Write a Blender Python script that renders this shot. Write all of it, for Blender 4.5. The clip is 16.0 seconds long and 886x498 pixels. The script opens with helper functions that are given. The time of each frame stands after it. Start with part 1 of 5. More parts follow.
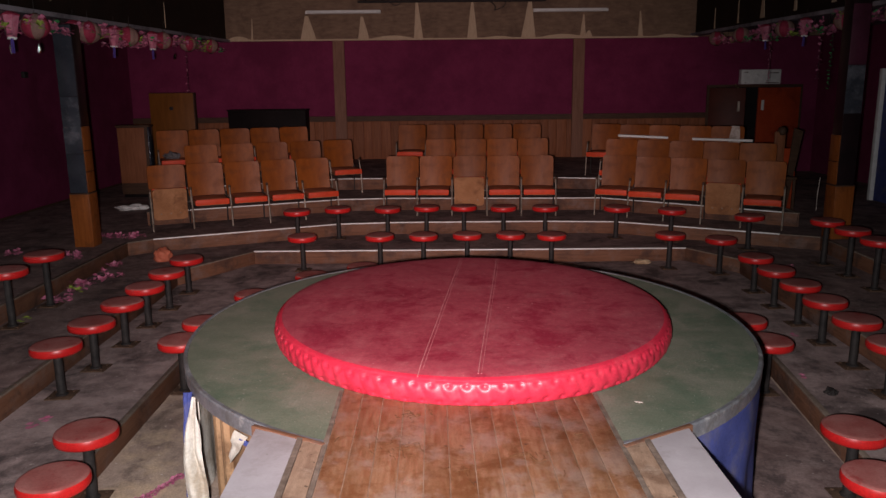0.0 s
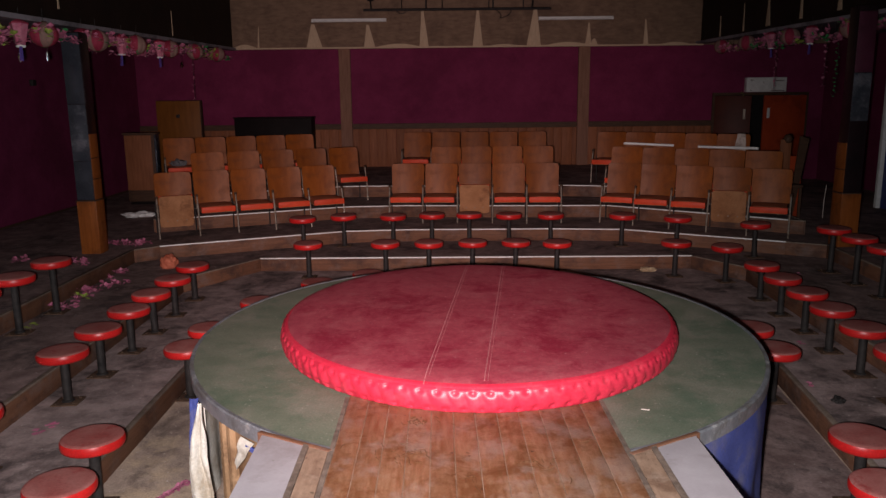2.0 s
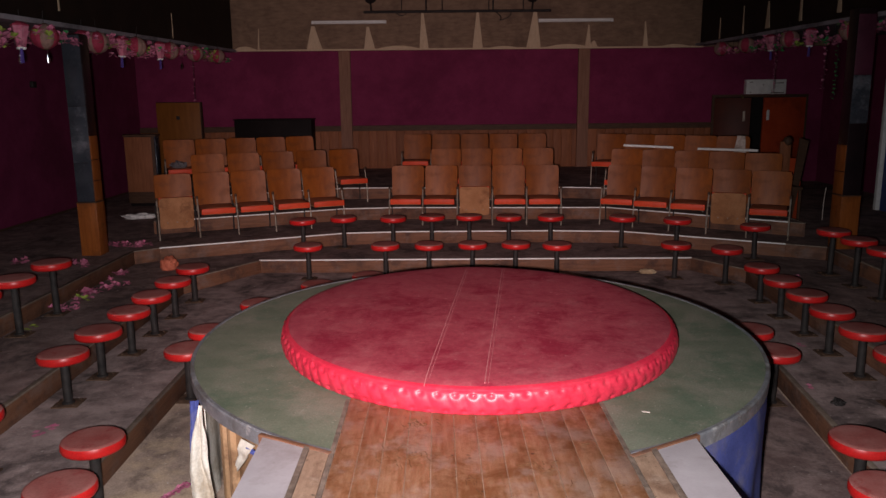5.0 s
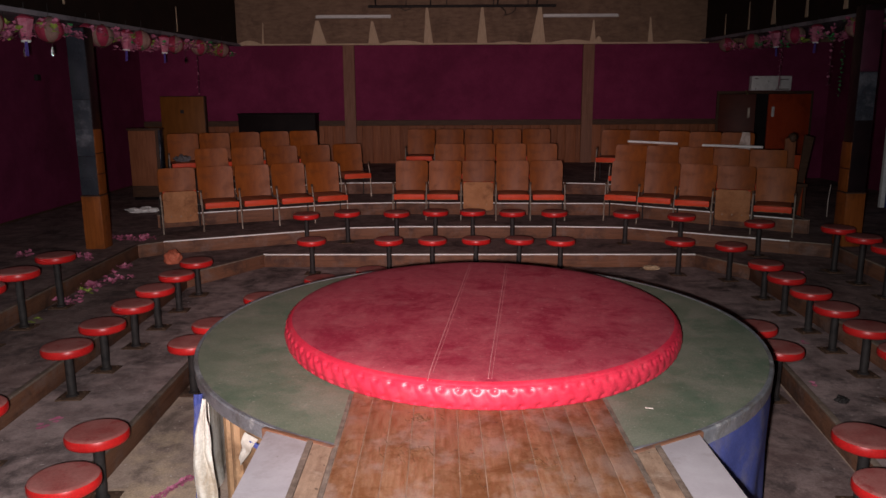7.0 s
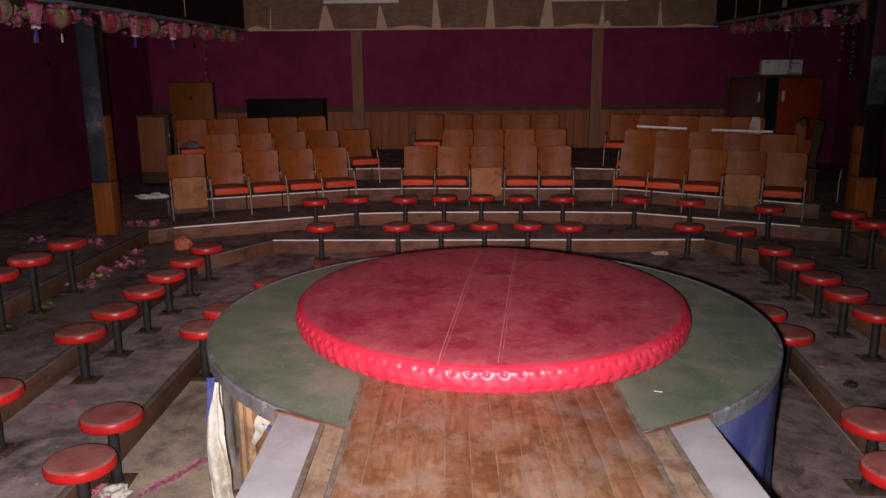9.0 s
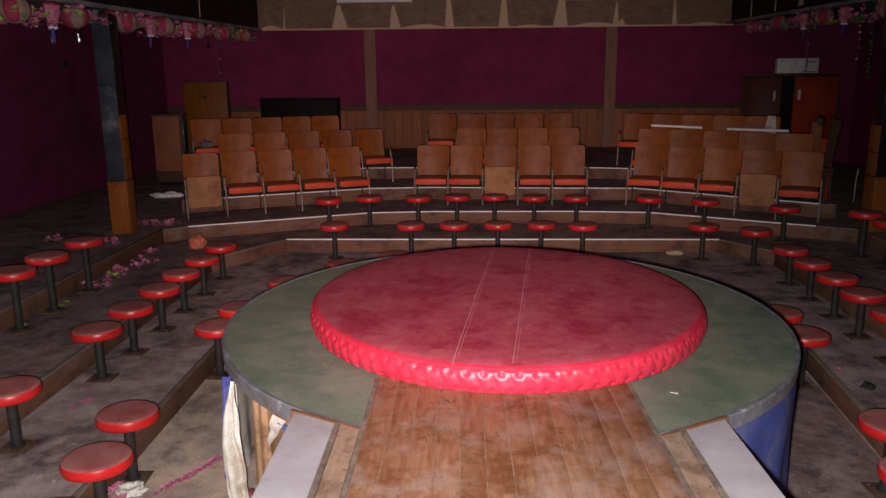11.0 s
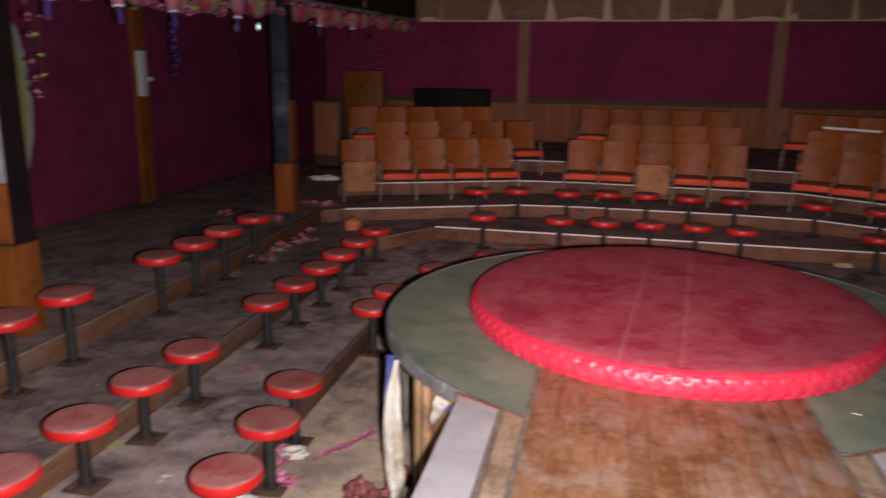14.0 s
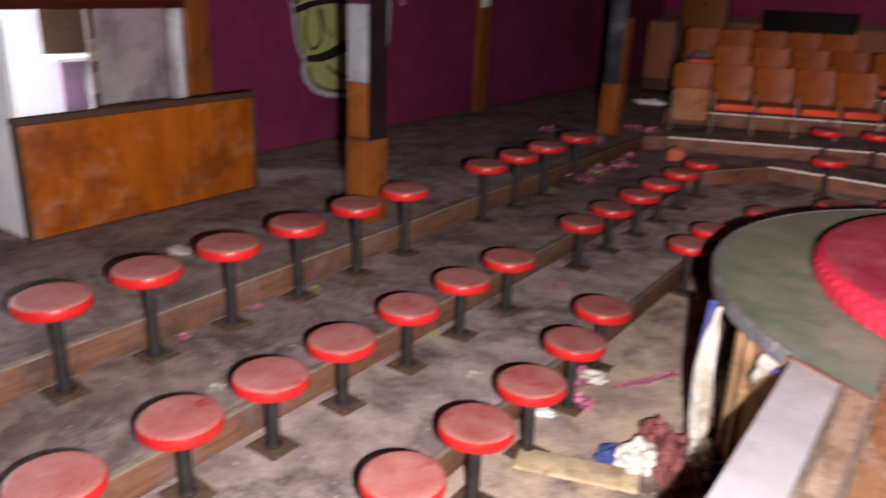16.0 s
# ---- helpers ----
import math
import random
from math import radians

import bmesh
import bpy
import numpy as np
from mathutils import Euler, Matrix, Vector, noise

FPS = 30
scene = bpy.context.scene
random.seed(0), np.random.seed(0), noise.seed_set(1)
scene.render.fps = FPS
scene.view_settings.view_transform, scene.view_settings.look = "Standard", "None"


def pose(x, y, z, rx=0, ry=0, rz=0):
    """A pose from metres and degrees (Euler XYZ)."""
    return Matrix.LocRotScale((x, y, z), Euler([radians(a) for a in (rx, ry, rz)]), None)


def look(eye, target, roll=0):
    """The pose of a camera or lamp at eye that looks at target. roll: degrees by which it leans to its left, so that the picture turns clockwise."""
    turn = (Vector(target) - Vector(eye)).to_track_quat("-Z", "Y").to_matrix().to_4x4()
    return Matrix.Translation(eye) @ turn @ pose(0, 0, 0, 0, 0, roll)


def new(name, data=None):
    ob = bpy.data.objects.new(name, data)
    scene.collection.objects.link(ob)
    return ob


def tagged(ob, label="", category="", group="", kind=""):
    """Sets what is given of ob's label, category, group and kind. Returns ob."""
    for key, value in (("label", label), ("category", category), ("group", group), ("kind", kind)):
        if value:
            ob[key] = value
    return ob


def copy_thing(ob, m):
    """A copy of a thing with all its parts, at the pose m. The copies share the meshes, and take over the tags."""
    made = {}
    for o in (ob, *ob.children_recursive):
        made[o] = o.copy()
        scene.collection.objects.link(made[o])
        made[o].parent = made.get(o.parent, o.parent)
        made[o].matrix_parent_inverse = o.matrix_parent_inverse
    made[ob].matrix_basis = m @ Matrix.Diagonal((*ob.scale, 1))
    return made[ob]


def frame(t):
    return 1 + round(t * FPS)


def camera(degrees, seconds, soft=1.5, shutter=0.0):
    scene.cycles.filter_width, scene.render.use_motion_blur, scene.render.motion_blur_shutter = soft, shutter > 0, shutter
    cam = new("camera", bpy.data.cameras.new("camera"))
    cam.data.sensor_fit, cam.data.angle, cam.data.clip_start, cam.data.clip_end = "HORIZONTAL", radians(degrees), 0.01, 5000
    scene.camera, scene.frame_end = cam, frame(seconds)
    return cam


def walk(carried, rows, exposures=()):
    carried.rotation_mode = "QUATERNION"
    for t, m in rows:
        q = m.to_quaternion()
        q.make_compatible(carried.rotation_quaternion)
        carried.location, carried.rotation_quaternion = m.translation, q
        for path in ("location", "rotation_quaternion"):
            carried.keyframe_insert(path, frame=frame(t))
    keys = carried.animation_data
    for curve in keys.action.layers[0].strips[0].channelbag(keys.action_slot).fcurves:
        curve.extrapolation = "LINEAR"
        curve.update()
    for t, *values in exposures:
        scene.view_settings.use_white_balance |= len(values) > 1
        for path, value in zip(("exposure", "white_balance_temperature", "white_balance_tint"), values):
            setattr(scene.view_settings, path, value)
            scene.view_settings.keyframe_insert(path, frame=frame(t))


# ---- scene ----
cam = camera(60.9, 16.0, soft=1.5, shutter=0.8)
PATH = [
    (0, (0.011, 0.01, 2.424), (0.032, 1.966, 2.012), -0.6),
    (0.5, (0.011, 0.015, 2.419), (0.034, 1.974, 2.017), -0.6),
    (1, (0.01, 0.003, 2.421), (0.031, 1.964, 2.024), -0.5),
    (1.5, (0.006, 0.005, 2.42), (0.012, 1.966, 2.028), -0.6),
    (2, (0.005, 0.006, 2.42), (0.013, 1.967, 2.028), -0.6),
    (2.5, (0.004, 0.003, 2.422), (0.023, 1.964, 2.028), -0.7),
    (3, (0.006, 0.012, 2.421), (0.02, 1.972, 2.024), -0.5),
    (3.5, (0.001, 0.008, 2.424), (0.013, 1.969, 2.028), -0.3),
    (4, (0.001, -0.001, 2.426), (0.015, 1.962, 2.039), -0.7),
    (6.5, (-0.003, 0.005, 2.423), (-0.003, 1.966, 2.028), -0.3),
    (7, (-0.005, 0.004, 2.423), (-0.004, 1.964, 2.023), -0.3),
    (7.5, (-0.004, -0.001, 2.423), (-0.021, 1.957, 2.013), -0.9),
    (8, (-0.011, -0.007, 2.424), (-0.024, 1.948, 1.999), -0.6),
    (8.5, (-0.011, -0.01, 2.423), (-0.027, 1.943, 1.994), -0.6),
    (9, (-0.016, -0.016, 2.42), (-0.036, 1.936, 1.984), -0.5),
    (9.5, (-0.018, -0.017, 2.422), (-0.046, 1.934, 1.98), -0.5),
    (12, (-0.047, -0.01, 2.426), (-0.112, 1.941, 1.991), -0.4),
    (12.5, (-0.063, -0.017, 2.424), (-0.139, 1.934, 1.99), -0.1),
    (13, (-0.101, -0.027, 2.429), (-0.234, 1.921, 1.993), -0.0),
    (13.5, (-0.144, -0.043, 2.424), (-0.367, 1.896, 1.985), 0.3),
    (14, (-0.204, -0.073, 2.431), (-0.605, 1.832, 1.972), 0.7),
    (14.5, (-0.229, -0.083, 2.43), (-0.828, 1.761, 1.938), 1.3),
    (15, (-0.263, -0.102, 2.431), (-1.02, 1.671, 1.901), 1.9),
    (15.5, (-0.304, -0.089, 2.425), (-1.183, 1.609, 1.839), 2.7),
    (16, (-0.378, -0.049, 2.414), (-1.459, 1.492, 1.738), 2.3),
]
EXPOSURES = [(0.0, 0.0, 6500, 15), (12.0, 0.0, 6500, 15), (13.0, 0.0, 6500, 15), (14.0, 0.06, 6500, 15), (15.0, 0.14, 6500, 15), (16.0, 0.46, 6500, 15)]
walk(cam, [(t, look(eye, aim, roll)) for t, eye, aim, roll in PATH], EXPOSURES)

# ---------------------------------------------------------------- light
world = bpy.data.worlds.new("dark_interior")
scene.world = world
world.use_nodes = True
world.node_tree.nodes["Background"].inputs[0].default_value = (0.55, 0.6, 0.75, 1)
world.node_tree.nodes["Background"].inputs[1].default_value = 0.006


def lamp(name, kind, energy, m, color=(1, 1, 1), **more):
    data = bpy.data.lights.new(name, kind)
    data.energy, data.color = energy, color
    if kind == "SPOT":
        data.spot_size, data.spot_blend, data.shadow_soft_size = more["size"], more["blend"], more["radius"]
    if kind == "AREA":
        data.shape, data.size, data.size_y = "RECTANGLE", more["size"], more["size_y"]
    ob = new(name, data)
    ob.matrix_world = m
    return ob


# the hand-held video light beside the viewer, the only lamp in the hall
LAMP_AT = (-0.085, 0.0, 2.37)
lamp("video_light", "SPOT", 1200, look(LAMP_AT, (-1.4, 4.2, -0.75)), (1.0, 0.985, 0.975), size=radians(165), blend=0.9, radius=0.03)
# the tighter middle of its beam, given a red tint for the far hall
lamp("video_light_core", "SPOT", 1620, look(LAMP_AT, (-0.3, 12.0, 1.4)), (1.0, 0.672, 0.645), size=radians(55), blend=1.0, radius=0.03)
# daylight of the side room beyond the hatch
lamp("side_room_daylight", "AREA", 420, look((-9.3, 1.4, 2.3), (-7.4, 2.6, 1.1)), (0.86, 0.93, 1.0), size=1.6, size_y=1.4)

# ---------------------------------------------------------------- materials
MATS = {}


def surf(name, c1, c2, scale=8.0, rough=0.7, rough2=None, metal=0.0, bump=0.15, bump_scale=60.0, stain=None, stain_scale=1.2,
         stain_at=0.55, stain_mix=0.8, stretch=(1, 1, 1), lo=0.3, hi=0.7, vary=0.0, coat=0.0, spec=0.18, transmit=0.0, sheen=0.0, fixed=False,
         dust=None, dust_scale=1.5, dust_at=0.56, dust_mix=0.5, specks=None, speck_scale=38.0, speck_at=0.7, speck_mix=0.8, grain=0.16, grain_scale=70.0):
    m = bpy.data.materials.new(name)
    m.use_nodes = True
    nt = m.node_tree
    b = nt.nodes["Principled BSDF"]
    L = nt.links.new
    tc = nt.nodes.new("ShaderNodeTexCoord")
    mp = nt.nodes.new("ShaderNodeMapping")
    mp.inputs["Scale"].default_value = stretch
    L(tc.outputs["Object"], mp.inputs["Vector"])
    info = nt.nodes.new("ShaderNodeObjectInfo")
    shift = nt.nodes.new("ShaderNodeVectorMath")
    shift.operation = "MULTIPLY_ADD"
    shift.inputs[1].default_value = (0, 0, 0) if fixed else (17, 23, 31)
    L(info.outputs["Random"], shift.inputs[0])
    L(mp.outputs["Vector"], shift.inputs[2])
    n1 = nt.nodes.new("ShaderNodeTexNoise")
    n1.inputs["Scale"].default_value, n1.inputs["Detail"].default_value, n1.inputs["Roughness"].default_value = scale, 6, 0.62
    L(shift.outputs[0], n1.inputs["Vector"])
    r1 = nt.nodes.new("ShaderNodeValToRGB")
    r1.color_ramp.elements[0].position, r1.color_ramp.elements[1].position = lo, hi
    r1.color_ramp.elements[0].color, r1.color_ramp.elements[1].color = (*c1, 1), (*c2, 1)
    L(n1.outputs["Fac"], r1.inputs["Fac"])
    col = r1.outputs["Color"]
    fac = None
    if stain:
        n2 = nt.nodes.new("ShaderNodeTexNoise")
        n2.inputs["Scale"].default_value, n2.inputs["Detail"].default_value = stain_scale, 8
        n2.inputs["Roughness"].default_value, n2.inputs["Distortion"].default_value = 0.7, 0.3
        L(shift.outputs[0] if stretch == (1, 1, 1) else tc.outputs["Object"], n2.inputs["Vector"])
        r2 = nt.nodes.new("ShaderNodeValToRGB")
        r2.color_ramp.elements[0].position, r2.color_ramp.elements[1].position = stain_at - 0.06, stain_at + 0.075
        r2.color_ramp.elements[0].color, r2.color_ramp.elements[1].color = (0, 0, 0, 1), (stain_mix,) * 3 + (1,)
        L(n2.outputs["Fac"], r2.inputs["Fac"])
        mx = nt.nodes.new("ShaderNodeMix")
        mx.data_type = "RGBA"
        L(r2.outputs["Color"], mx.inputs["Factor"])
        L(col, mx.inputs["A"])
        mx.inputs["B"].default_value = (*stain, 1)
        col, fac = mx.outputs["Result"], r2.outputs["Color"]
    for tint, size, at, mix, detail, wide in ((dust, dust_scale, dust_at, dust_mix, 10, 0.06), (specks, speck_scale, speck_at, speck_mix, 1.5, 0.025)):
        if tint is None:
            continue
        n4 = nt.nodes.new("ShaderNodeTexNoise")
        n4.inputs["Scale"].default_value, n4.inputs["Detail"].default_value, n4.inputs["Roughness"].default_value = size, detail, 0.7
        L(tc.outputs["Object"], n4.inputs["Vector"])
        r4 = nt.nodes.new("ShaderNodeValToRGB")
        r4.color_ramp.elements[0].position, r4.color_ramp.elements[1].position = at - wide, at + wide
        r4.color_ramp.elements[0].color, r4.color_ramp.elements[1].color = (0, 0, 0, 1), (mix,) * 3 + (1,)
        L(n4.outputs["Fac"], r4.inputs["Fac"])
        mx = nt.nodes.new("ShaderNodeMix")
        mx.data_type = "RGBA"
        L(r4.outputs["Color"], mx.inputs["Factor"])
        L(col, mx.inputs["A"])
        mx.inputs["B"].default_value = (*tint, 1)
        col = mx.outputs["Result"]
    if grain:
        n5 = nt.nodes.new("ShaderNodeTexNoise")
        n5.inputs["Scale"].default_value, n5.inputs["Detail"].default_value, n5.inputs["Roughness"].default_value = grain_scale, 3, 0.75
        L(shift.outputs[0], n5.inputs["Vector"])
        mg = nt.nodes.new("ShaderNodeMapRange")
        mg.inputs["From Min"].default_value, mg.inputs["From Max"].default_value = 0.3, 0.7
        mg.inputs["To Min"].default_value, mg.inputs["To Max"].default_value = 1 - grain, 1 + grain
        L(n5.outputs["Fac"], mg.inputs["Value"])
        hg = nt.nodes.new("ShaderNodeHueSaturation")
        L(mg.outputs["Result"], hg.inputs["Value"])
        L(col, hg.inputs["Color"])
        col = hg.outputs["Color"]
    if vary:
        hv = nt.nodes.new("ShaderNodeHueSaturation")
        mr = nt.nodes.new("ShaderNodeMapRange")
        mr.inputs["To Min"].default_value, mr.inputs["To Max"].default_value = 1 - vary, 1 + vary
        L(info.outputs["Random"], mr.inputs["Value"])
        L(mr.outputs["Result"], hv.inputs["Value"])
        L(col, hv.inputs["Color"])
        col = hv.outputs["Color"]
    L(col, b.inputs["Base Color"])
    b.inputs["Roughness"].default_value, b.inputs["Metallic"].default_value = rough, metal
    b.inputs["Specular IOR Level"].default_value, b.inputs["Coat Weight"].default_value = spec, coat
    b.inputs["Coat Roughness"].default_value = 0.12
    b.inputs["Transmission Weight"].default_value = transmit
    b.inputs["Sheen Weight"].default_value = sheen
    if rough2 is not None:
        mr = nt.nodes.new("ShaderNodeMapRange")
        mr.inputs["To Min"].default_value, mr.inputs["To Max"].default_value = rough, rough2
        L(fac if fac else n1.outputs["Fac"], mr.inputs["Value"])
        L(mr.outputs["Result"], b.inputs["Roughness"])
    if bump:
        n3 = nt.nodes.new("ShaderNodeTexNoise")
        n3.inputs["Scale"].default_value, n3.inputs["Detail"].default_value = bump_scale, 4
        L(shift.outputs[0], n3.inputs["Vector"])
        bp = nt.nodes.new("ShaderNodeBump")
        bp.inputs["Strength"].default_value, bp.inputs["Distance"].default_value = bump, 0.01
        L(n3.outputs["Fac"], bp.inputs["Height"])
        L(bp.outputs["Normal"], b.inputs["Normal"])
    MATS[name] = m
    return m


CONCRETE = surf("dusty_concrete", (0.138, 0.09, 0.084), (0.298, 0.21, 0.195), 4, 0.85, 0.95, bump=0.4, bump_scale=35,
                stain=(0.052, 0.038, 0.037), stain_scale=2.0, stain_at=0.54, stain_mix=0.8, lo=0.36, hi=0.64,
                dust=(0.345, 0.256, 0.238), dust_scale=2.8, dust_at=0.6, dust_mix=0.5, specks=(0.5, 0.43, 0.4), speck_scale=24, speck_at=0.73, speck_mix=0.7)
PALECON = surf("pale_worn_concrete", (0.2, 0.145, 0.138), (0.40, 0.302, 0.286), 4, 0.85, 0.95, bump=0.4, bump_scale=35,
               stain=(0.06, 0.045, 0.044), stain_scale=1.6, stain_at=0.55, stain_mix=0.85, lo=0.36, hi=0.64, specks=(0.5, 0.43, 0.4), speck_scale=24, speck_at=0.73)
PIT = surf("stained_pit_concrete", (0.285, 0.205, 0.172), (0.475, 0.358, 0.286), 3, 0.9, bump=0.4, bump_scale=30,
           stain=(0.10, 0.072, 0.062), stain_scale=1.9, stain_at=0.57, stain_mix=0.85, lo=0.36, hi=0.64, dust=(0.58, 0.425, 0.29), dust_scale=1.7, dust_at=0.54, dust_mix=0.75,
           specks=(0.68, 0.6, 0.55), speck_scale=26, speck_at=0.72, grain=0.22)
RISER = surf("riser_timber", (0.12, 0.052, 0.03), (0.205, 0.096, 0.056), 3, 0.6, 0.8, stretch=(1, 1, 14), bump=0.2,
             stain=(0.055, 0.034, 0.029), stain_scale=2.2, stain_at=0.55, stain_mix=0.75, dust=(0.18, 0.13, 0.115), dust_scale=3.5, dust_at=0.58)
NOSING = surf("white_nosing", (0.78, 0.77, 0.74), (0.9, 0.89, 0.86), 9, 0.4, 0.6, bump=0.05)
DUST = surf("joint_dust", (0.15, 0.078, 0.048), (0.29, 0.19, 0.14), 7, 0.9, bump=0.2)
JOINT = surf("dark_dirty_joint", (0.075, 0.052, 0.04), (0.19, 0.14, 0.112), 16, 0.8, bump=0.3)
EDGE = surf("worn_edge", (0.13, 0.095, 0.075), (0.25, 0.19, 0.15), 12, 0.8, bump=0.2)
PURPLE = surf("purple_wall_cloth", (0.145, 0.0155, 0.054), (0.195, 0.0245, 0.075), 3, 0.85, bump=0.12, bump_scale=120,
              stain=(0.115, 0.0125, 0.043), stain_scale=0.6, stain_at=0.55, stain_mix=0.7)
UPPER = surf("brown_hardboard", (0.155, 0.098, 0.066), (0.25, 0.162, 0.107), 4.5, 0.75, stretch=(1.2, 1, 4.5), bump=0.15,
             stain=(0.10, 0.062, 0.045), stain_scale=0.9, stain_at=0.56, stain_mix=0.6, dust=(0.13, 0.08, 0.055), dust_scale=4, dust_at=0.58)
FASCIA = surf("dark_fascia_board", (0.012, 0.008, 0.006), (0.024, 0.014, 0.010), 3, 0.65, bump=0.15)
SOFFIT = surf("grey_soffit_paint", (0.22, 0.2, 0.22), (0.3, 0.27, 0.3), 3, 0.8, bump=0.1, stain=(0.1, 0.09, 0.1), stain_scale=1.5)
BLACK = surf("black_ceiling", (0.012, 0.01, 0.01), (0.025, 0.02, 0.02), 2, 0.9, bump=0.1)
PALEPLY = surf("pale_plywood", (0.45, 0.33, 0.22), (0.58, 0.44, 0.3), 6, 0.7, stretch=(6, 6, 1), bump=0.1)
WAINSCOT = surf("wainscot_board", (0.18, 0.062, 0.027), (0.28, 0.108, 0.052), 4, 0.5, 0.7, stretch=(7, 7, 0.7), vary=0.15, bump=0.08)
DARKTRIM = surf("dark_timber_trim", (0.05, 0.026, 0.018), (0.09, 0.05, 0.03), 5, 0.6, stretch=(1, 6, 6), bump=0.1)
PILASTER = surf("pilaster_timber", (0.17, 0.082, 0.052), (0.25, 0.125, 0.082), 4, 0.6, stretch=(7, 7, 0.7), bump=0.1)
POSTWOOD = surf("varnished_post_board", (0.165, 0.045, 0.010), (0.27, 0.083, 0.020), 4, 0.35, 0.55, stretch=(9, 9, 0.6), bump=0.08, vary=0.1,
                stain=(0.10, 0.03, 0.009), stain_scale=3.5, stain_at=0.57)
SILVER = surf("scuffed_silver_sheet", (0.26, 0.27, 0.31), (0.46, 0.46, 0.5), 4, 0.3, 0.5, metal=0.25, bump=0.05,
              stain=(0.16, 0.17, 0.22), stain_scale=2.5, stain_at=0.58, spec=0.5)
BLUEGREY = surf("blue_grey_sheet", (0.028, 0.032, 0.042), (0.05, 0.056, 0.07), 4, 0.2, 0.35, metal=0.2, bump=0.05,
                stain=(0.03, 0.034, 0.045), stain_scale=3, spec=0.5)
SCUFFED = surf("scuffed_blue_grey_sheet", (0.035, 0.04, 0.052), (0.06, 0.067, 0.082), 4, 0.25, 0.45, metal=0.2, bump=0.05, spec=0.5,
               stain=(0.028, 0.03, 0.04), stain_scale=3, dust=(0.22, 0.22, 0.25), dust_scale=1.7, dust_at=0.58, dust_mix=0.7)
PLUM = surf("dark_plum_sheet", (0.05, 0.012, 0.024), (0.085, 0.02, 0.04), 4, 0.3, 0.5, bump=0.05, spec=0.4)
BLACKGLOSS = surf("black_gloss_paint", (0.009, 0.006, 0.007), (0.02, 0.010, 0.012), 4, 0.3, bump=0.08, spec=0.25)
VENEER = surf("orange_plywood_veneer", (0.175, 0.044, 0.0065), (0.25, 0.07, 0.0115), 2.6, 0.42, 0.62, stretch=(5, 5, 0.7), vary=0.16, bump=0.05,
              bump_scale=80, stain=(0.105, 0.034, 0.012), stain_scale=4.5, stain_at=0.57, stain_mix=0.7)
WORNPLY = surf("worn_plywood_underside", (0.26, 0.11, 0.045), (0.38, 0.18, 0.085), 5, 0.7, vary=0.1, bump=0.15,
               stain=(0.17, 0.07, 0.03), stain_scale=6, stain_at=0.58)
ORANGE = surf("orange_red_vinyl", (0.52, 0.05, 0.018), (0.66, 0.075, 0.03), 7, 0.4, 0.6, bump=0.1, vary=0.1)
DUSTYRED = surf("dusty_red_cushion", (0.30, 0.085, 0.04), (0.42, 0.14, 0.075), 6, 0.7, bump=0.1)
STEEL = surf("pale_steel_tube", (0.22, 0.18, 0.145), (0.34, 0.29, 0.24), 12, 0.45, 0.65, metal=0.3, bump=0.05,
             stain=(0.12, 0.08, 0.05), stain_scale=9, stain_at=0.57)
DARKIRON = surf("dark_iron", (0.02, 0.018, 0.018), (0.045, 0.038, 0.036), 14, 0.5, 0.7, metal=0.3, bump=0.2)
RUST = surf("rusty_base_plate", (0.05, 0.03, 0.022), (0.12, 0.07, 0.045), 18, 0.8, bump=0.3)
STOOLSIDE = surf("red_gloss_vinyl", (0.46, 0.012, 0.012), (0.58, 0.02, 0.018), 5, 0.3, 0.45, bump=0.06, bump_scale=25, vary=0.08, spec=0.36)
STOOLTOP = surf("dusty_red_vinyl", (0.29, 0.07, 0.062), (0.39, 0.16, 0.142), 5, 0.55, 0.75, bump=0.1, bump_scale=40,
                stain=(0.27, 0.016, 0.018), stain_scale=7, stain_at=0.62, stain_mix=0.85, vary=0.1)
MATTOP = surf("dusty_crimson_vinyl", (0.235, 0.031, 0.05), (0.30, 0.06, 0.076), 14, 0.48, 0.68, bump=0.1, bump_scale=50,
              stain=(0.185, 0.009, 0.026), stain_scale=3.4, stain_at=0.56, stain_mix=0.8, dust=(0.35, 0.115, 0.125), dust_scale=5.5, dust_at=0.6, dust_mix=0.35,
              specks=(0.45, 0.22, 0.22), speck_scale=34, speck_at=0.735, speck_mix=0.6)
MATSIDE = surf("crimson_vinyl", (0.37, 0.015, 0.036), (0.44, 0.026, 0.05), 4, 0.36, 0.5, bump=0.1, bump_scale=30, spec=0.34,
               dust=(0.42, 0.05, 0.07), dust_scale=7, dust_at=0.57)
STITCH = surf("pale_stitching", (0.31, 0.09, 0.105), (0.43, 0.18, 0.185), 40, 0.8, bump=0.2)
GREEN = surf("green_linoleum", (0.098, 0.118, 0.082), (0.152, 0.162, 0.12), 5, 0.5, 0.75, bump=0.08, bump_scale=40,
             stain=(0.195, 0.182, 0.145), stain_scale=2.2, stain_at=0.53, stain_mix=0.6, dust=(0.07, 0.108, 0.072), dust_scale=3.5, dust_at=0.57, dust_mix=0.6,
             specks=(0.36, 0.34, 0.29), speck_scale=60, speck_at=0.72, speck_mix=0.6, grain=0.2, grain_scale=110)
RIMGREY = surf("grey_metal_edging", (0.15, 0.155, 0.17), (0.26, 0.265, 0.285), 9, 0.4, 0.65, metal=0.4, bump=0.1,
               stain=(0.12, 0.105, 0.09), stain_scale=4, dust=(0.5, 0.49, 0.47), dust_scale=9, dust_at=0.63, dust_mix=0.8)
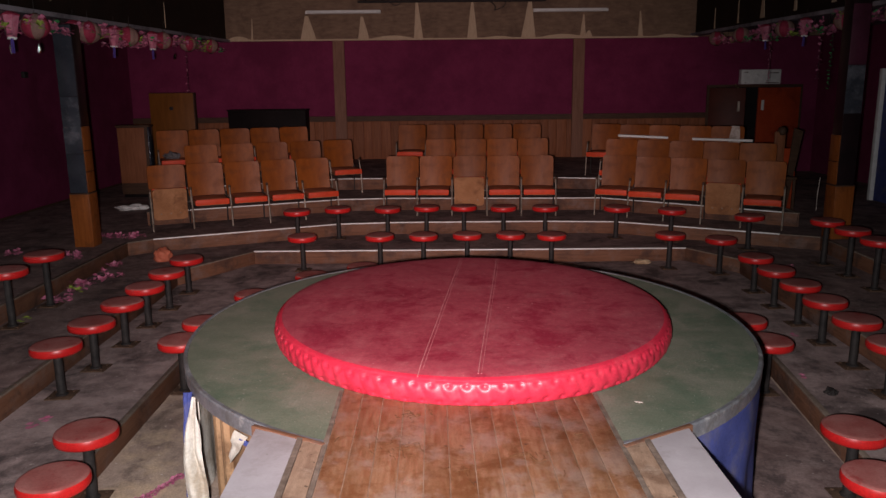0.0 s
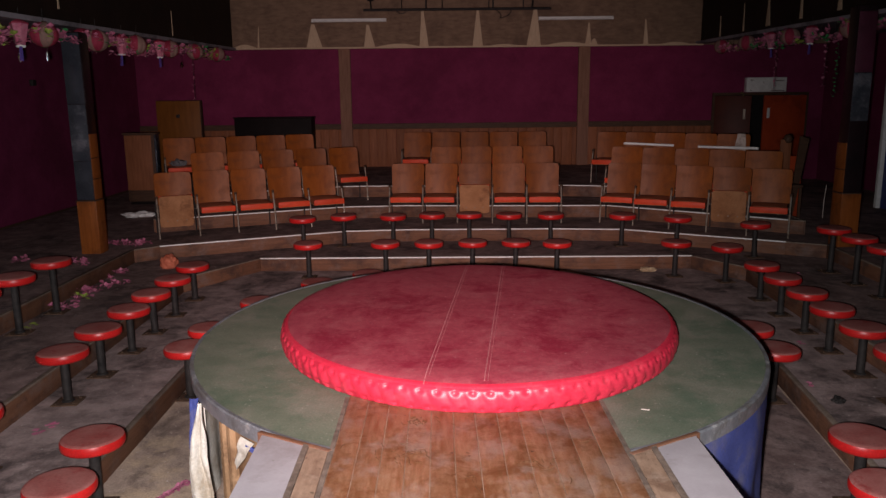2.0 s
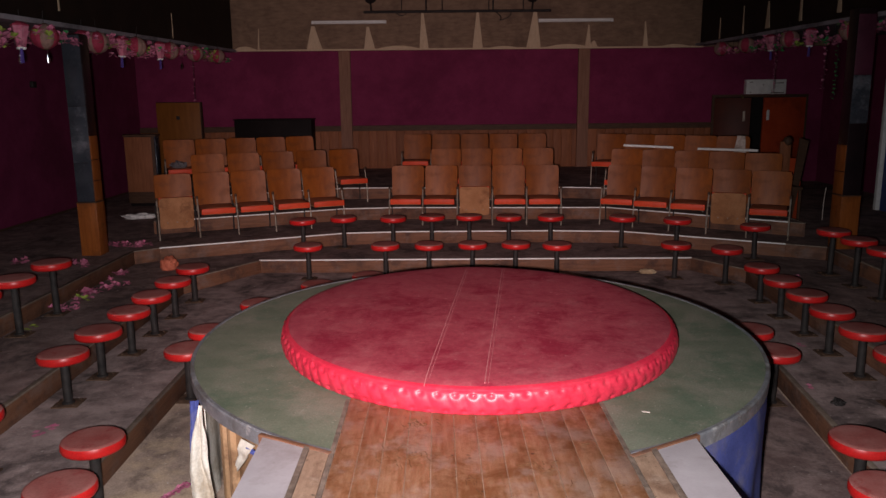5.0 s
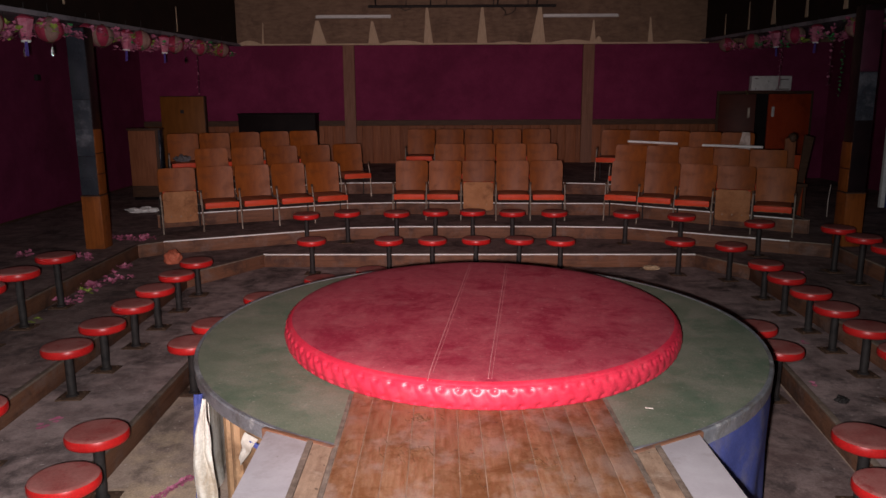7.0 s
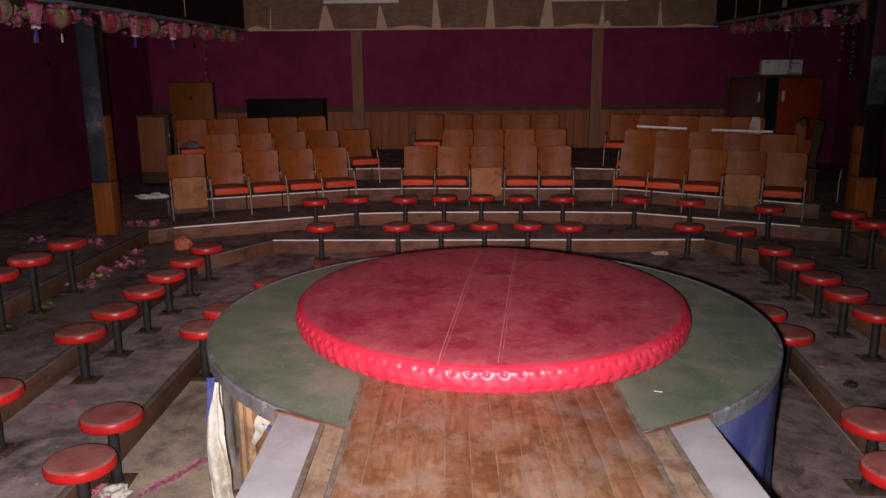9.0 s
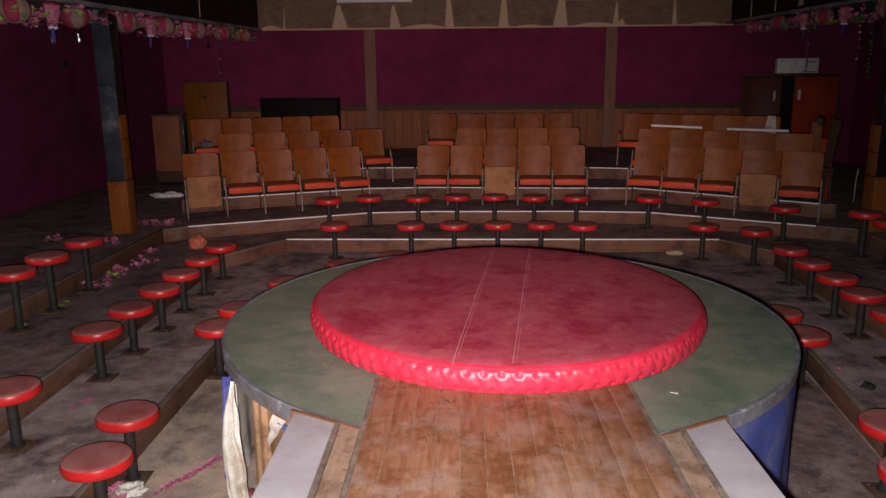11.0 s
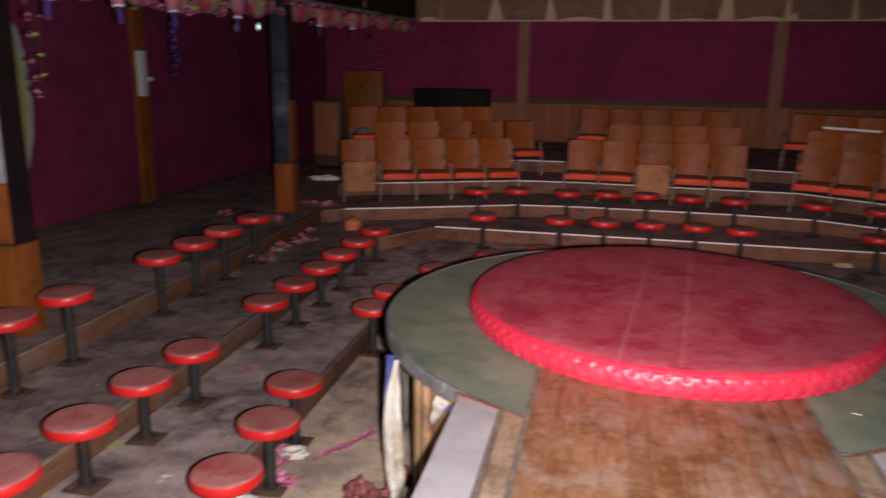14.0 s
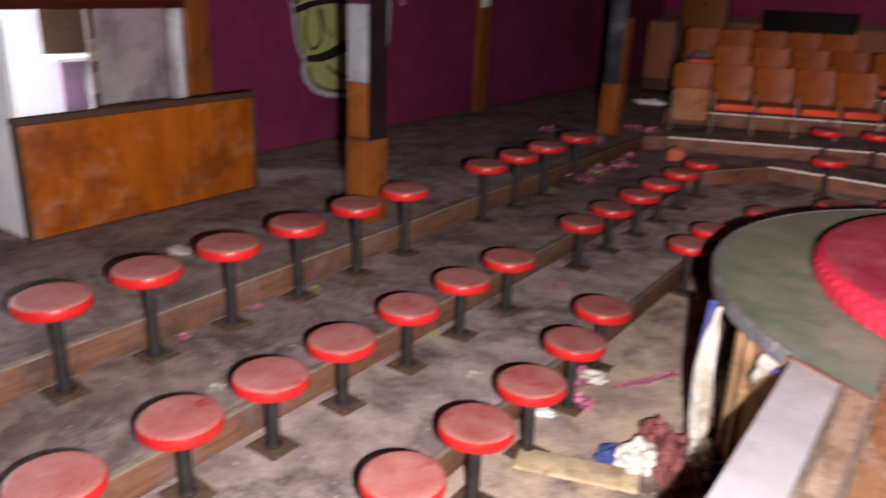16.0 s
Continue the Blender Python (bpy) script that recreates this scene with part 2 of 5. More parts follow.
DECKWOOD = surf("worn_deck_plank", (0.21, 0.088, 0.038), (0.33, 0.175, 0.10), 6, 0.42, 0.7, stretch=(8, 1.1, 8), bump=0.3, vary=0.08, lo=0.34, hi=0.66,
                stain=(0.165, 0.055, 0.019), stain_scale=4.2, stain_at=0.53, stain_mix=0.85, dust=(0.37, 0.275, 0.235), dust_scale=5.0, dust_at=0.55, dust_mix=0.45,
                specks=(0.06, 0.028, 0.016), speck_scale=22, speck_at=0.745, speck_mix=0.8)
CRACK = surf("dark_brown_crack", (0.07, 0.026, 0.012), (0.12, 0.05, 0.022), 20, 0.7, bump=0.1)
BARE = surf("bare_timber_strip", (0.19, 0.115, 0.078), (0.30, 0.20, 0.14), 5, 0.7, stretch=(6, 0.9, 6), bump=0.2,
            stain=(0.12, 0.066, 0.042), stain_scale=4, stain_at=0.54, dust=(0.36, 0.27, 0.21), dust_scale=7, dust_at=0.58, specks=(0.05, 0.03, 0.02), speck_scale=28, speck_at=0.69)
ACRYLIC = surf("milky_acrylic", (0.275, 0.242, 0.255), (0.345, 0.31, 0.325), 5, 0.35, 0.5, bump=0.05,
               stain=(0.23, 0.195, 0.195), stain_scale=3, stain_at=0.58, specks=(0.15, 0.12, 0.1), speck_scale=24, speck_at=0.74, grain=0.04)
BLUECLOTH = surf("blue_cloth", (0.04, 0.053, 0.19), (0.07, 0.085, 0.27), 5, 0.8, bump=0.2, bump_scale=150, stain=(0.12, 0.115, 0.18), stain_scale=3.5, stain_at=0.54)
WHITECLOTH = surf("stained_white_cloth", (0.5, 0.46, 0.4), (0.68, 0.64, 0.57), 4, 0.85, bump=0.2, bump_scale=140,
                  stain=(0.33, 0.25, 0.17), stain_scale=3, stain_at=0.56)
PLY = surf("brown_plywood", (0.2, 0.115, 0.06), (0.33, 0.2, 0.11), 4, 0.7, stretch=(1, 6, 1), bump=0.12, stain=(0.1, 0.05, 0.025), stain_scale=4)
PINK = surf("pink_plastic_petal", (0.42, 0.09, 0.18), (0.56, 0.22, 0.31), 14, 0.6, bump=0.05, vary=0.2)
LIME = surf("lime_plastic_leaf", (0.25, 0.32, 0.05), (0.36, 0.42, 0.10), 10, 0.6, bump=0.05)
LEAF = surf("green_plastic_leaf", (0.04, 0.22, 0.07), (0.08, 0.34, 0.12), 10, 0.5, bump=0.05)
PAPERRED = surf("red_lantern_paper", (0.23, 0.02, 0.045), (0.33, 0.04, 0.075), 8, 0.7, bump=0.1)
PAPERGREY = surf("faded_lantern_paper", (0.2, 0.12, 0.1), (0.3, 0.18, 0.15), 8, 0.75, bump=0.1)
PAPERPINK = surf("pink_lantern_paper", (0.4, 0.07, 0.14), (0.54, 0.22, 0.28), 18, 0.6, bump=0.1)
FOIL = surf("tinsel_foil", (0.7, 0.7, 0.75), (0.9, 0.9, 0.92), 30, 0.12, metal=1.0, bump=0.3, spec=0.5)
TASSEL = surf("violet_tassel", (0.06, 0.04, 0.2), (0.12, 0.07, 0.32), 20, 0.7, bump=0.2)
WHITEPL = surf("white_plastic", (0.62, 0.62, 0.6), (0.78, 0.78, 0.76), 10, 0.4, bump=0.1, spec=0.5)
DOORRED = surf("orange_red_door_paint", (0.34, 0.045, 0.014), (0.44, 0.065, 0.02), 3, 0.45, bump=0.06, stain=(0.24, 0.035, 0.014), stain_scale=2)
# brown-red paint, darkened for the shade of one door leaf
DOORBROWN = surf("brown_red_door_paint", (0.055, 0.011, 0.006), (0.085, 0.018, 0.009), 3, 0.5, bump=0.06)
PIANO = surf("black_lacquer", (0.007, 0.005, 0.005), (0.014, 0.010, 0.010), 3, 0.6, bump=0.05, spec=0.08)
SPEAKER = surf("speaker_plywood", (0.14, 0.048, 0.008), (0.2, 0.072, 0.013), 3, 0.5, stretch=(5, 5, 0.8), bump=0.06)
BOARDWOOD = surf("varnished_orange_board", (0.29, 0.06, 0.005), (0.42, 0.108, 0.010), 2.2, 0.35, 0.6, stretch=(4, 4, 0.8), bump=0.06,
                 stain=(0.42, 0.19, 0.11), stain_scale=3.6, stain_at=0.6, stain_mix=0.65, dust=(0.17, 0.04, 0.007), dust_scale=2.4, dust_at=0.54, dust_mix=0.75)
WHITEWALL = surf("white_wall_paint", (0.72, 0.74, 0.76), (0.82, 0.83, 0.84), 2, 0.7, bump=0.05)
GREYPANEL = surf("grey_clouded_panel", (0.30, 0.27, 0.28), (0.5, 0.44, 0.43), 1.6, 0.5, bump=0.05, stain=(0.2, 0.18, 0.19), stain_scale=2.0)
MURALGREEN = surf("olive_green_paint", (0.30, 0.30, 0.10), (0.38, 0.37, 0.14), 5, 0.7, bump=0.08)
MURALGREY = surf("pale_grey_paint", (0.32, 0.3, 0.34), (0.4, 0.38, 0.42), 6, 0.7, bump=0.08)
MURALBLACK = surf("black_line_paint", (0.012, 0.01, 0.01), (0.02, 0.016, 0.016), 6, 0.6, bump=0.05)
DIRTYGLASS = surf("pink_gel_lens", (0.7, 0.12, 0.36), (0.85, 0.3, 0.55), 8, 0.08, bump=0.02, coat=1.0, spec=0.5)
JAR = surf("terracotta_paper", (0.42, 0.10, 0.055), (0.55, 0.17, 0.1), 16, 0.7, bump=0.3)
CARD = surf("cream_cardboard", (0.42, 0.3, 0.18), (0.6, 0.47, 0.31), 5, 0.8, bump=0.15, stain=(0.24, 0.15, 0.085), stain_scale=3.5, stain_at=0.54)
MAROON = surf("maroon_print_cloth", (0.09, 0.012, 0.014), (0.34, 0.13, 0.12), 42, 0.8, bump=0.2)
MAUVE = surf("mauve_panel_paint", (0.24, 0.15, 0.22), (0.32, 0.21, 0.29), 3, 0.6, bump=0.05)
CREAM = surf("dull_cream_paper", (0.42, 0.35, 0.31), (0.55, 0.47, 0.42), 8, 0.8, bump=0.15, stain=(0.22, 0.17, 0.14), stain_scale=6)
GREYBALL = surf("grey_felt", (0.09, 0.085, 0.09), (0.14, 0.13, 0.135), 9, 0.9, bump=0.2)

# ---------------------------------------------------------------- mesh helpers


def finish(bm, name, smooth=35):
    bmesh.ops.recalc_face_normals(bm, faces=bm.faces)
    me = bpy.data.meshes.new(name)
    bm.to_mesh(me)
    bm.free()
    if smooth:
        for p in me.polygons:
            p.use_smooth = True
        me.set_sharp_from_angle(angle=radians(smooth))
    return me


def part(name, bm, material, parent, label="", smooth=35):
    me = finish(bm, name, smooth) if isinstance(bm, bmesh.types.BMesh) else bm
    if material and not me.materials:
        me.materials.append(material)
    ob = new(name, me)
    ob.parent = parent
    if label:
        tagged(ob, label)
    return ob


def thing(name, label, category, m=None, group="", kind=""):
    ob = new(name)
    ob.empty_display_size = 0.1
    if m is not None:
        ob.matrix_world = m
    return tagged(ob, label, category, group, kind)


def single(name, bm, material, label, category, m=None, group="", kind="", smooth=35):
    ob = new(name, finish(bm, name, smooth))
    ob.data.materials.append(material)
    if m is not None:
        ob.matrix_world = m
    return tagged(ob, label, category, group, kind)


def structure(name, bm, material, smooth=0, label=""):
    ob = new(name, finish(bm, name, smooth))
    ob.data.materials.append(material)
    return tagged(ob, label, "", "", "structure")


def box(x0, y0, z0, x1, y1, z1, bevel=0.0, bm=None, m=None):
    own = bmesh.new()
    bmesh.ops.create_cube(own, size=1)
    bmesh.ops.scale(own, vec=(x1 - x0, y1 - y0, z1 - z0), verts=own.verts)
    bmesh.ops.translate(own, vec=((x0 + x1) / 2, (y0 + y1) / 2, (z0 + z1) / 2), verts=own.verts)
    if bevel:
        bmesh.ops.bevel(own, geom=own.edges[:], offset=bevel, segments=2, affect="EDGES", profile=0.5)
    if m is not None:
        bmesh.ops.transform(own, matrix=m, verts=own.verts)
    return join(bm, own)


def join(bm, own):
    if bm is None:
        return own
    me = bpy.data.meshes.new("tmp")
    own.to_mesh(me)
    own.free()
    bm.from_mesh(me)
    bpy.data.meshes.remove(me)
    return bm


def lathe(profile, n=32, bm=None, m=None):
    """Turn (r, z) pairs round the z axis."""
    own = bmesh.new()
    rings = []
    for r, z in profile:
        if r < 1e-5:
            rings.append([own.verts.new((0, 0, z))])
        else:
            rings.append([own.verts.new((r * math.cos(2 * math.pi * k / n), r * math.sin(2 * math.pi * k / n), z)) for k in range(n)])
    for a, b in zip(rings, rings[1:]):
        for k in range(n):
            q = (k + 1) % n
            if len(a) == 1 and len(b) > 1:
                own.faces.new((a[0], b[k], b[q]))
            elif len(b) == 1 and len(a) > 1:
                own.faces.new((a[k], b[0], a[q]))
            elif len(a) > 1:
                own.faces.new((a[k], b[k], b[q], a[q]))
    if m is not None:
        bmesh.ops.transform(own, matrix=m, verts=own.verts)
    return join(bm, own)


def tube(points, r, n=8, bm=None, cap=True):
    own = bmesh.new()
    pts = [Vector(p) for p in points]
    rings = []
    up = None
    for i, p in enumerate(pts):
        d = (pts[min(i + 1, len(pts) - 1)] - pts[max(i - 1, 0)]).normalized()
        if up is None:
            up = d.orthogonal().normalized()
        up = (up - d * up.dot(d)).normalized()
        side = d.cross(up)
        rr = r[i] if isinstance(r, (list, tuple)) else r
        rings.append([own.verts.new(p + rr * (math.cos(2 * math.pi * k / n) * up + math.sin(2 * math.pi * k / n) * side)) for k in range(n)])
    for a, b in zip(rings, rings[1:]):
        for k in range(n):
            own.faces.new((a[k], a[(k + 1) % n], b[(k + 1) % n], b[k]))
    if cap:
        own.faces.new(rings[0])
        own.faces.new(rings[-1][::-1])
    return join(bm, own)


def prism(poly, z0, z1, bm=None):
    own = bmesh.new()
    lo = [own.verts.new((x, y, z0)) for x, y in poly]
    hi = [own.verts.new((x, y, z1)) for x, y in poly]
    top, bot = own.faces.new(hi), own.faces.new(lo[::-1])
    for k in range(len(poly)):
        q = (k + 1) % len(poly)
        own.faces.new((lo[k], lo[q], hi[q], hi[k]))
    own.normal_update()
    bmesh.ops.triangulate(own, faces=[top, bot], ngon_method="EAR_CLIP")
    return join(bm, own)


def slab_y(poly, y0, y1, bm=None):
    """A prism of an (x, z) outline between two y planes."""
    own = prism(poly, 0, 1)
    for v in own.verts:
        x, z, k = v.co
        v.co = (x, y0 + (y1 - y0) * k, z)
    return join(bm, own)


def slab_x(poly, x0, x1, bm=None):
    """A prism of a (y, z) outline between two x planes."""
    own = prism(poly, 0, 1)
    for v in own.verts:
        y, z, k = v.co
        v.co = (x0 + (x1 - x0) * k, y, z)
    return join(bm, own)


def rounded(w, h, r, n=5, bottom=True):
    """Outline of a rectangle with rounded corners, centred on x, from 0 up."""
    out = []
    for cx, cy, a0 in ((w / 2 - r, r, -90), (w / 2 - r, h - r, 0), (-w / 2 + r, h - r, 90), (-w / 2 + r, r, 180)):
        if not bottom and cy == r:
            out.append((math.copysign(w / 2, cx), 0))
            continue
        for k in range(n + 1):
            a = radians(a0 + 90 * k / n)
            out.append((cx + r * math.cos(a), cy + r * math.sin(a)))
    return out


def sheet(rows, thick):
    """A closed slab from a grid of points, thickened along its own normals."""
    own = bmesh.new()
    n, m = len(rows), len(rows[0])
    pts = [[Vector(p) for p in row] for row in rows]
    front, rear = [], []
    for i in range(n):
        f, r = [], []
        for j in range(m):
            a = pts[min(i + 1, n - 1)][j] - pts[max(i - 1, 0)][j]
            b = pts[i][min(j + 1, m - 1)] - pts[i][max(j - 1, 0)]
            nrm = a.cross(b).normalized()
            f.append(own.verts.new(pts[i][j]))
            r.append(own.verts.new(pts[i][j] + nrm * thick))
        front.append(f)
        rear.append(r)
    for i in range(n - 1):
        for j in range(m - 1):
            own.faces.new((front[i][j], front[i][j + 1], front[i + 1][j + 1], front[i + 1][j]))
            own.faces.new((rear[i][j], rear[i + 1][j], rear[i + 1][j + 1], rear[i][j + 1]))
    for i in range(n - 1):
        own.faces.new((front[i][0], front[i + 1][0], rear[i + 1][0], rear[i][0]))
        own.faces.new((front[i][-1], rear[i][-1], rear[i + 1][-1], front[i + 1][-1]))
    for j in range(m - 1):
        own.faces.new((front[0][j], rear[0][j], rear[0][j + 1], front[0][j + 1]))
        own.faces.new((front[-1][j], front[-1][j + 1], rear[-1][j + 1], rear[-1][j]))
    return own


def crumple(bm, amount, scale=6.0, seed=0.0):
    for v in bm.verts:
        q = v.co * scale + Vector((seed, seed * 2.3, seed * 0.7))
        v.co += Vector((noise.noise(q), noise.noise(q + Vector((9, 0, 0))), noise.noise(q + Vector((0, 9, 0))))) * amount
    return bm

# ---------------------------------------------------------------- structure
L0, L1, L2, L3, L4, L5 = 0.0, 0.177, 0.354, 0.531, 0.725, 0.92
XL, XR, YB, YF, ZC = -6.67, 8.6, 17.13, -5.0, 5.6      # inner faces of the hall
LIP1 = [(-2.21, YF), (-2.2, 7.0), (-1.65, 8.6), (-1.0, 9.1), (1.5, 9.05), (2.4, 8.3), (2.98, 6.8), (2.66, 4.2), (2.45, 2.0), (2.4, YF)]
LIP2 = [(-3.05, YF), (-3.08, 8.75), (-2.4, 9.86), (3.33, 9.73), (3.78, 9.0), (3.62, 5.3), (3.3, YF)]
LIP3 = [(-4.0, YF), (-4.0, 9.65), (-3.73, 9.88), (-1.38, 10.88), (-0.5, 10.96), (1.6, 10.91), (2.65, 10.79), (4.55, 9.7), (4.98, 9.45), (4.9, 8.0), (4.5, YF)]
LIP4 = [(-4.16, YB), (-4.16, 10.92), (-3.72, 11.1), (-1.53, 12.05), (-0.6, 12.13), (1.75, 11.95), (2.68, 11.9), (4.85, 10.28), (5.0, 10.17), (5.0, YB)]
LIP5 = [(-4.16, YB), (-4.16, 12.15), (-1.66, 13.25), (-0.87, 13.25), (2.15, 13.07), (2.8, 12.9), (5.0, 11.3), (5.0, YB)]


def u_shape(lip):
    return lip + [(XR, lip[-1][1]), (XR, YB), (XL, YB), (XL, lip[0][1])]


structure("floor", box(XL - 0.3, YF - 0.3, -0.25, XR + 0.3, YB + 0.3, 0.0), PIT, label="stained bare concrete pit floor round the stage")
# thin darker overlay on the right-hand pit floor
structure("floor_patch", prism([(1.0, YF), (2.37, YF), (2.42, 2.0), (2.63, 4.2), (2.9, 6.5), (1.0, 6.5)], 0.0, 0.005), CONCRETE, label="darker concrete on the right of the pit floor")
tiers = []
for name, poly, z0, z1 in (("tier_1", u_shape(LIP1), 0.0, L1), ("tier_2", u_shape(LIP2), L1, L2), ("tier_3", u_shape(LIP3), L2, L3),
                           ("tier_4", LIP4, L3, L4), ("tier_5", LIP5, L4, L5)):
    tiers.append(structure(name, prism(poly, z0, z1), PALECON if name == "tier_1" else CONCRETE, label="dusty grey concrete seating tier"))


def along(p, q, o0, o1, z0, z1, bevel=0.004):
    """A straight bar on the edge p to q, from o0 to o1 off it, between two heights."""
    a, b = Vector(p), Vector(q)
    length, turn = (b - a).length, math.atan2(b[1] - a[1], b[0] - a[0])
    return box(0, o0, z0, length, o1, z1, bevel, m=Matrix.Translation((a[0], a[1], 0)) @ Matrix.Rotation(turn, 4, "Z"))


for tier, lip, z0, z1, strip in ((tiers[0], LIP1, L0, L1, ()), (tiers[1], LIP2, L1, L2, (2,)), (tiers[2], LIP3, L2, L3, (2, 3, 4, 5, 6)),
                                 (tiers[3], LIP4, L3, L4, (2, 3, 4, 5, 6)), (tiers[4], LIP5, L4, L5, (1, 2, 3, 4, 5))):
    for k, (p, q) in enumerate(zip(lip, lip[1:])):
        # the walking direction keeps the open side to the right hand on these outlines
        part("riser_board", along(p, q, -0.022, 0.002, z0 + 0.002, z1 - 0.012), RISER, tier)
        if k in strip:
            part("nosing_strip", along(p, q, -0.03, 0.008, z1 - 0.009, z1 + 0.006, 0.002), NOSING, tier, "thin white painted metal nosing")
        else:
            part("edge_strip", along(p, q, -0.026, 0.016, z1 - 0.011, z1 + 0.004, 0.003), EDGE, tier)

# walls: the left one has a hatch, the back one a double door
T0 = 0.25
HY0, HY1, HZ = 0.9, 4.52, 2.06
left = box(XL - T0, YF - T0, 0, XL, HY0, ZC)
box(XL - T0, HY1, 0, XL, YB + T0, ZC, bm=left)
box(XL - T0, HY0, HZ, XL, HY1, ZC, bm=left)
structure("wall_left", left, PURPLE, label="purple cloth-covered wall of the hall")
DX0, DX1, DZ = 6.18, 8.2, 2.42
back = box(XL, YB, 0, DX0, YB + T0, 3.52)
box(DX1, YB, 0, XR, YB + T0, 3.52, bm=back)
box(DX0, YB, DZ, DX1, YB + T0, 3.52, bm=back)
wall_back = structure("wall_back", back, PURPLE, label="purple cloth-covered back wall above timber wainscot")
structure("wall_right", box(XR, YF - T0, 0, XR + T0, YB + T0, ZC), PURPLE)
structure("wall_front", box(XL, YF - T0, 0, XR, YF, ZC), BLACK)
structure("wall_upper", box(XL, YB - 0.1, 3.52, XR, YB + T0, ZC), UPPER, label="brown hardboard upper wall with peeling strips")
structure("ceiling", box(XL - T0, YF - T0, ZC, XR + T0, YB + T0, ZC + 0.2), BLACK)
structure("corridor_wall", box(DX0 - 0.4, YB + 1.6, 0, DX1 + 0.4, YB + 1.7, 3.0), BLACK)

# wainscot boards, trim and pilasters of the back wall
random.seed(4)
x = XL
while x < DX0 - 0.1:
    w = min(random.uniform(0.17, 0.24), DX0 - 0.06 - x)
    part("board", box(x + 0.0015, YB - 0.03, L5 - 0.388 if x < -4.2 else L5, x + w - 0.0015, YB, 1.76, 0.004), WAINSCOT, wall_back)
    x += w
structure("wainscot_rail", box(XL, YB - 0.055, 1.76, DX0 - 0.06, YB, 1.88, 0.006), DARKTRIM)
for px in (-2.04, 3.22):
    structure("pilaster_%d" % (1 if px < 0 else 2), box(px - 0.125, YB - 0.13, L5, px + 0.125, YB - 0.057, 3.52, 0.006), PILASTER,
              label="flat timber pilaster on the back wall")
structure("ledge", box(-4.5, YB - 0.2, 3.5, 5.8, YB - 0.1, 3.535, 0.004), PALEPLY, label="thin pale ledge between the lower and upper wall")
structure("skirting", box(XL, HY1 + 0.22, L3, XL + 0.02, YB, L3 + 0.03, 0.004), DARKTRIM)

# upper wall: pale slivers of bared plywood
for cx, w, top, lean in ((-3.9, 0.04, 3.98, 0.02), (-2.68, 0.34, 4.02, -0.02), (-1.48, 0.24, 4.0, -0.03), (-0.29, 0.2, 4.32, -0.03),
                         (0.88, 0.22, 4.3, 0.0), (2.1, 0.31, 4.32, 0.03), (3.29, 0.13, 4.0, 0.01), (4.55, 0.11, 4.06, -0.02)):
    ob = single("plywood_sliver", slab_y([(cx - w / 2, 3.536), (cx + w / 2, 3.536), (cx + w * 0.1 + lean, top), (cx - w * 0.1 + lean, top)],
                                         YB - 0.135, YB - 0.102), PALEPLY, "pale tapering plywood sliver on the upper wall", "panel", smooth=0,
                group="slivers of the upper wall")
for cx, w, h in ((-4.2, 0.5, 0.07), (-0.85, 0.9, 0.06), (1.45, 0.6, 0.03), (2.85, 0.95, 0.06), (3.42, 0.16, 0.13), (5.2, 0.6, 0.04)):
    n = 9
    arc = [(cx - w / 2 + w * k / n, 3.537 + h * math.sin(math.pi * k / n) + 0.004) for k in range(n + 1)]
    single("plywood_sliver", slab_y([(cx - w / 2, 3.536)] + arc + [(cx + w / 2, 3.536)], YB - 0.13, YB - 0.102), PALEPLY,
           "low curved plywood remnant along the ledge", "panel", smooth=0, group="slivers of the upper wall")

# balconies on both sides: fascia, soffit, slab
FL0, FL1 = (-4.47, 4.0, 3.16), (-4.47, YB - 0.1, 3.5)


def sloped(x0, x1, y0, y1, za, zb, rise):
    bm = slab_x([(y0, za), (y1, zb), (y1, zb + rise), (y0, za + rise)], x0, x1)
    return bm


balcony_l = structure("balcony_fascia_left", sloped(-4.53, -4.47, YF, YB - 0.1, 3.02, 3.545, 2.0), FASCIA, label="dark timber balcony front")
structure("balcony_soffit_left", sloped(XL, -4.532, YF, YB - 0.1, 3.04, 3.565, 0.12), SOFFIT, label="grey painted balcony underside")
balcony_r = structure("balcony_fascia_right", sloped(5.76, 5.82, YF, YB - 0.1, 3.25, 3.59, 2.0), FASCIA, label="dark timber balcony front")
structure("balcony_soffit_right", sloped(5.822, XR, YF, YB - 0.1, 3.27, 3.61, 0.12), SOFFIT, label="grey painted balcony underside")
structure("soffit_edge_left", sloped(-4.6, -4.37, YF, YB - 0.1, 2.965, 3.49, 0.052), SOFFIT)
structure("soffit_edge_right", sloped(5.65, 5.89, YF, YB - 0.1, 3.19, 3.53, 0.057), SOFFIT)
for bx, side, rows in ((-4.462, balcony_l, ((9.3, 0.35, 0.02), (13.2, 0.4, 0.015))),
                       (5.75, balcony_r, ((9.9, 0.5, 0.03), (11.2, 0.45, 0.06), (12.38, 0.5, 0.05), (13.6, 0.45, 0.09), (14.68, 0.5, 0.03), (15.88, 0.4, 0.03)))):
    for y, h, w in rows:
        z = 3.6 if bx > 0 else 3.5
        part("pale_sliver", slab_x([(y - w, z), (y + w, z), (y + w * 0.3, z + h), (y - w * 0.2, z + h)], bx, bx + 0.008), PALEPLY, side,
             "pale bared plywood sliver", smooth=0)


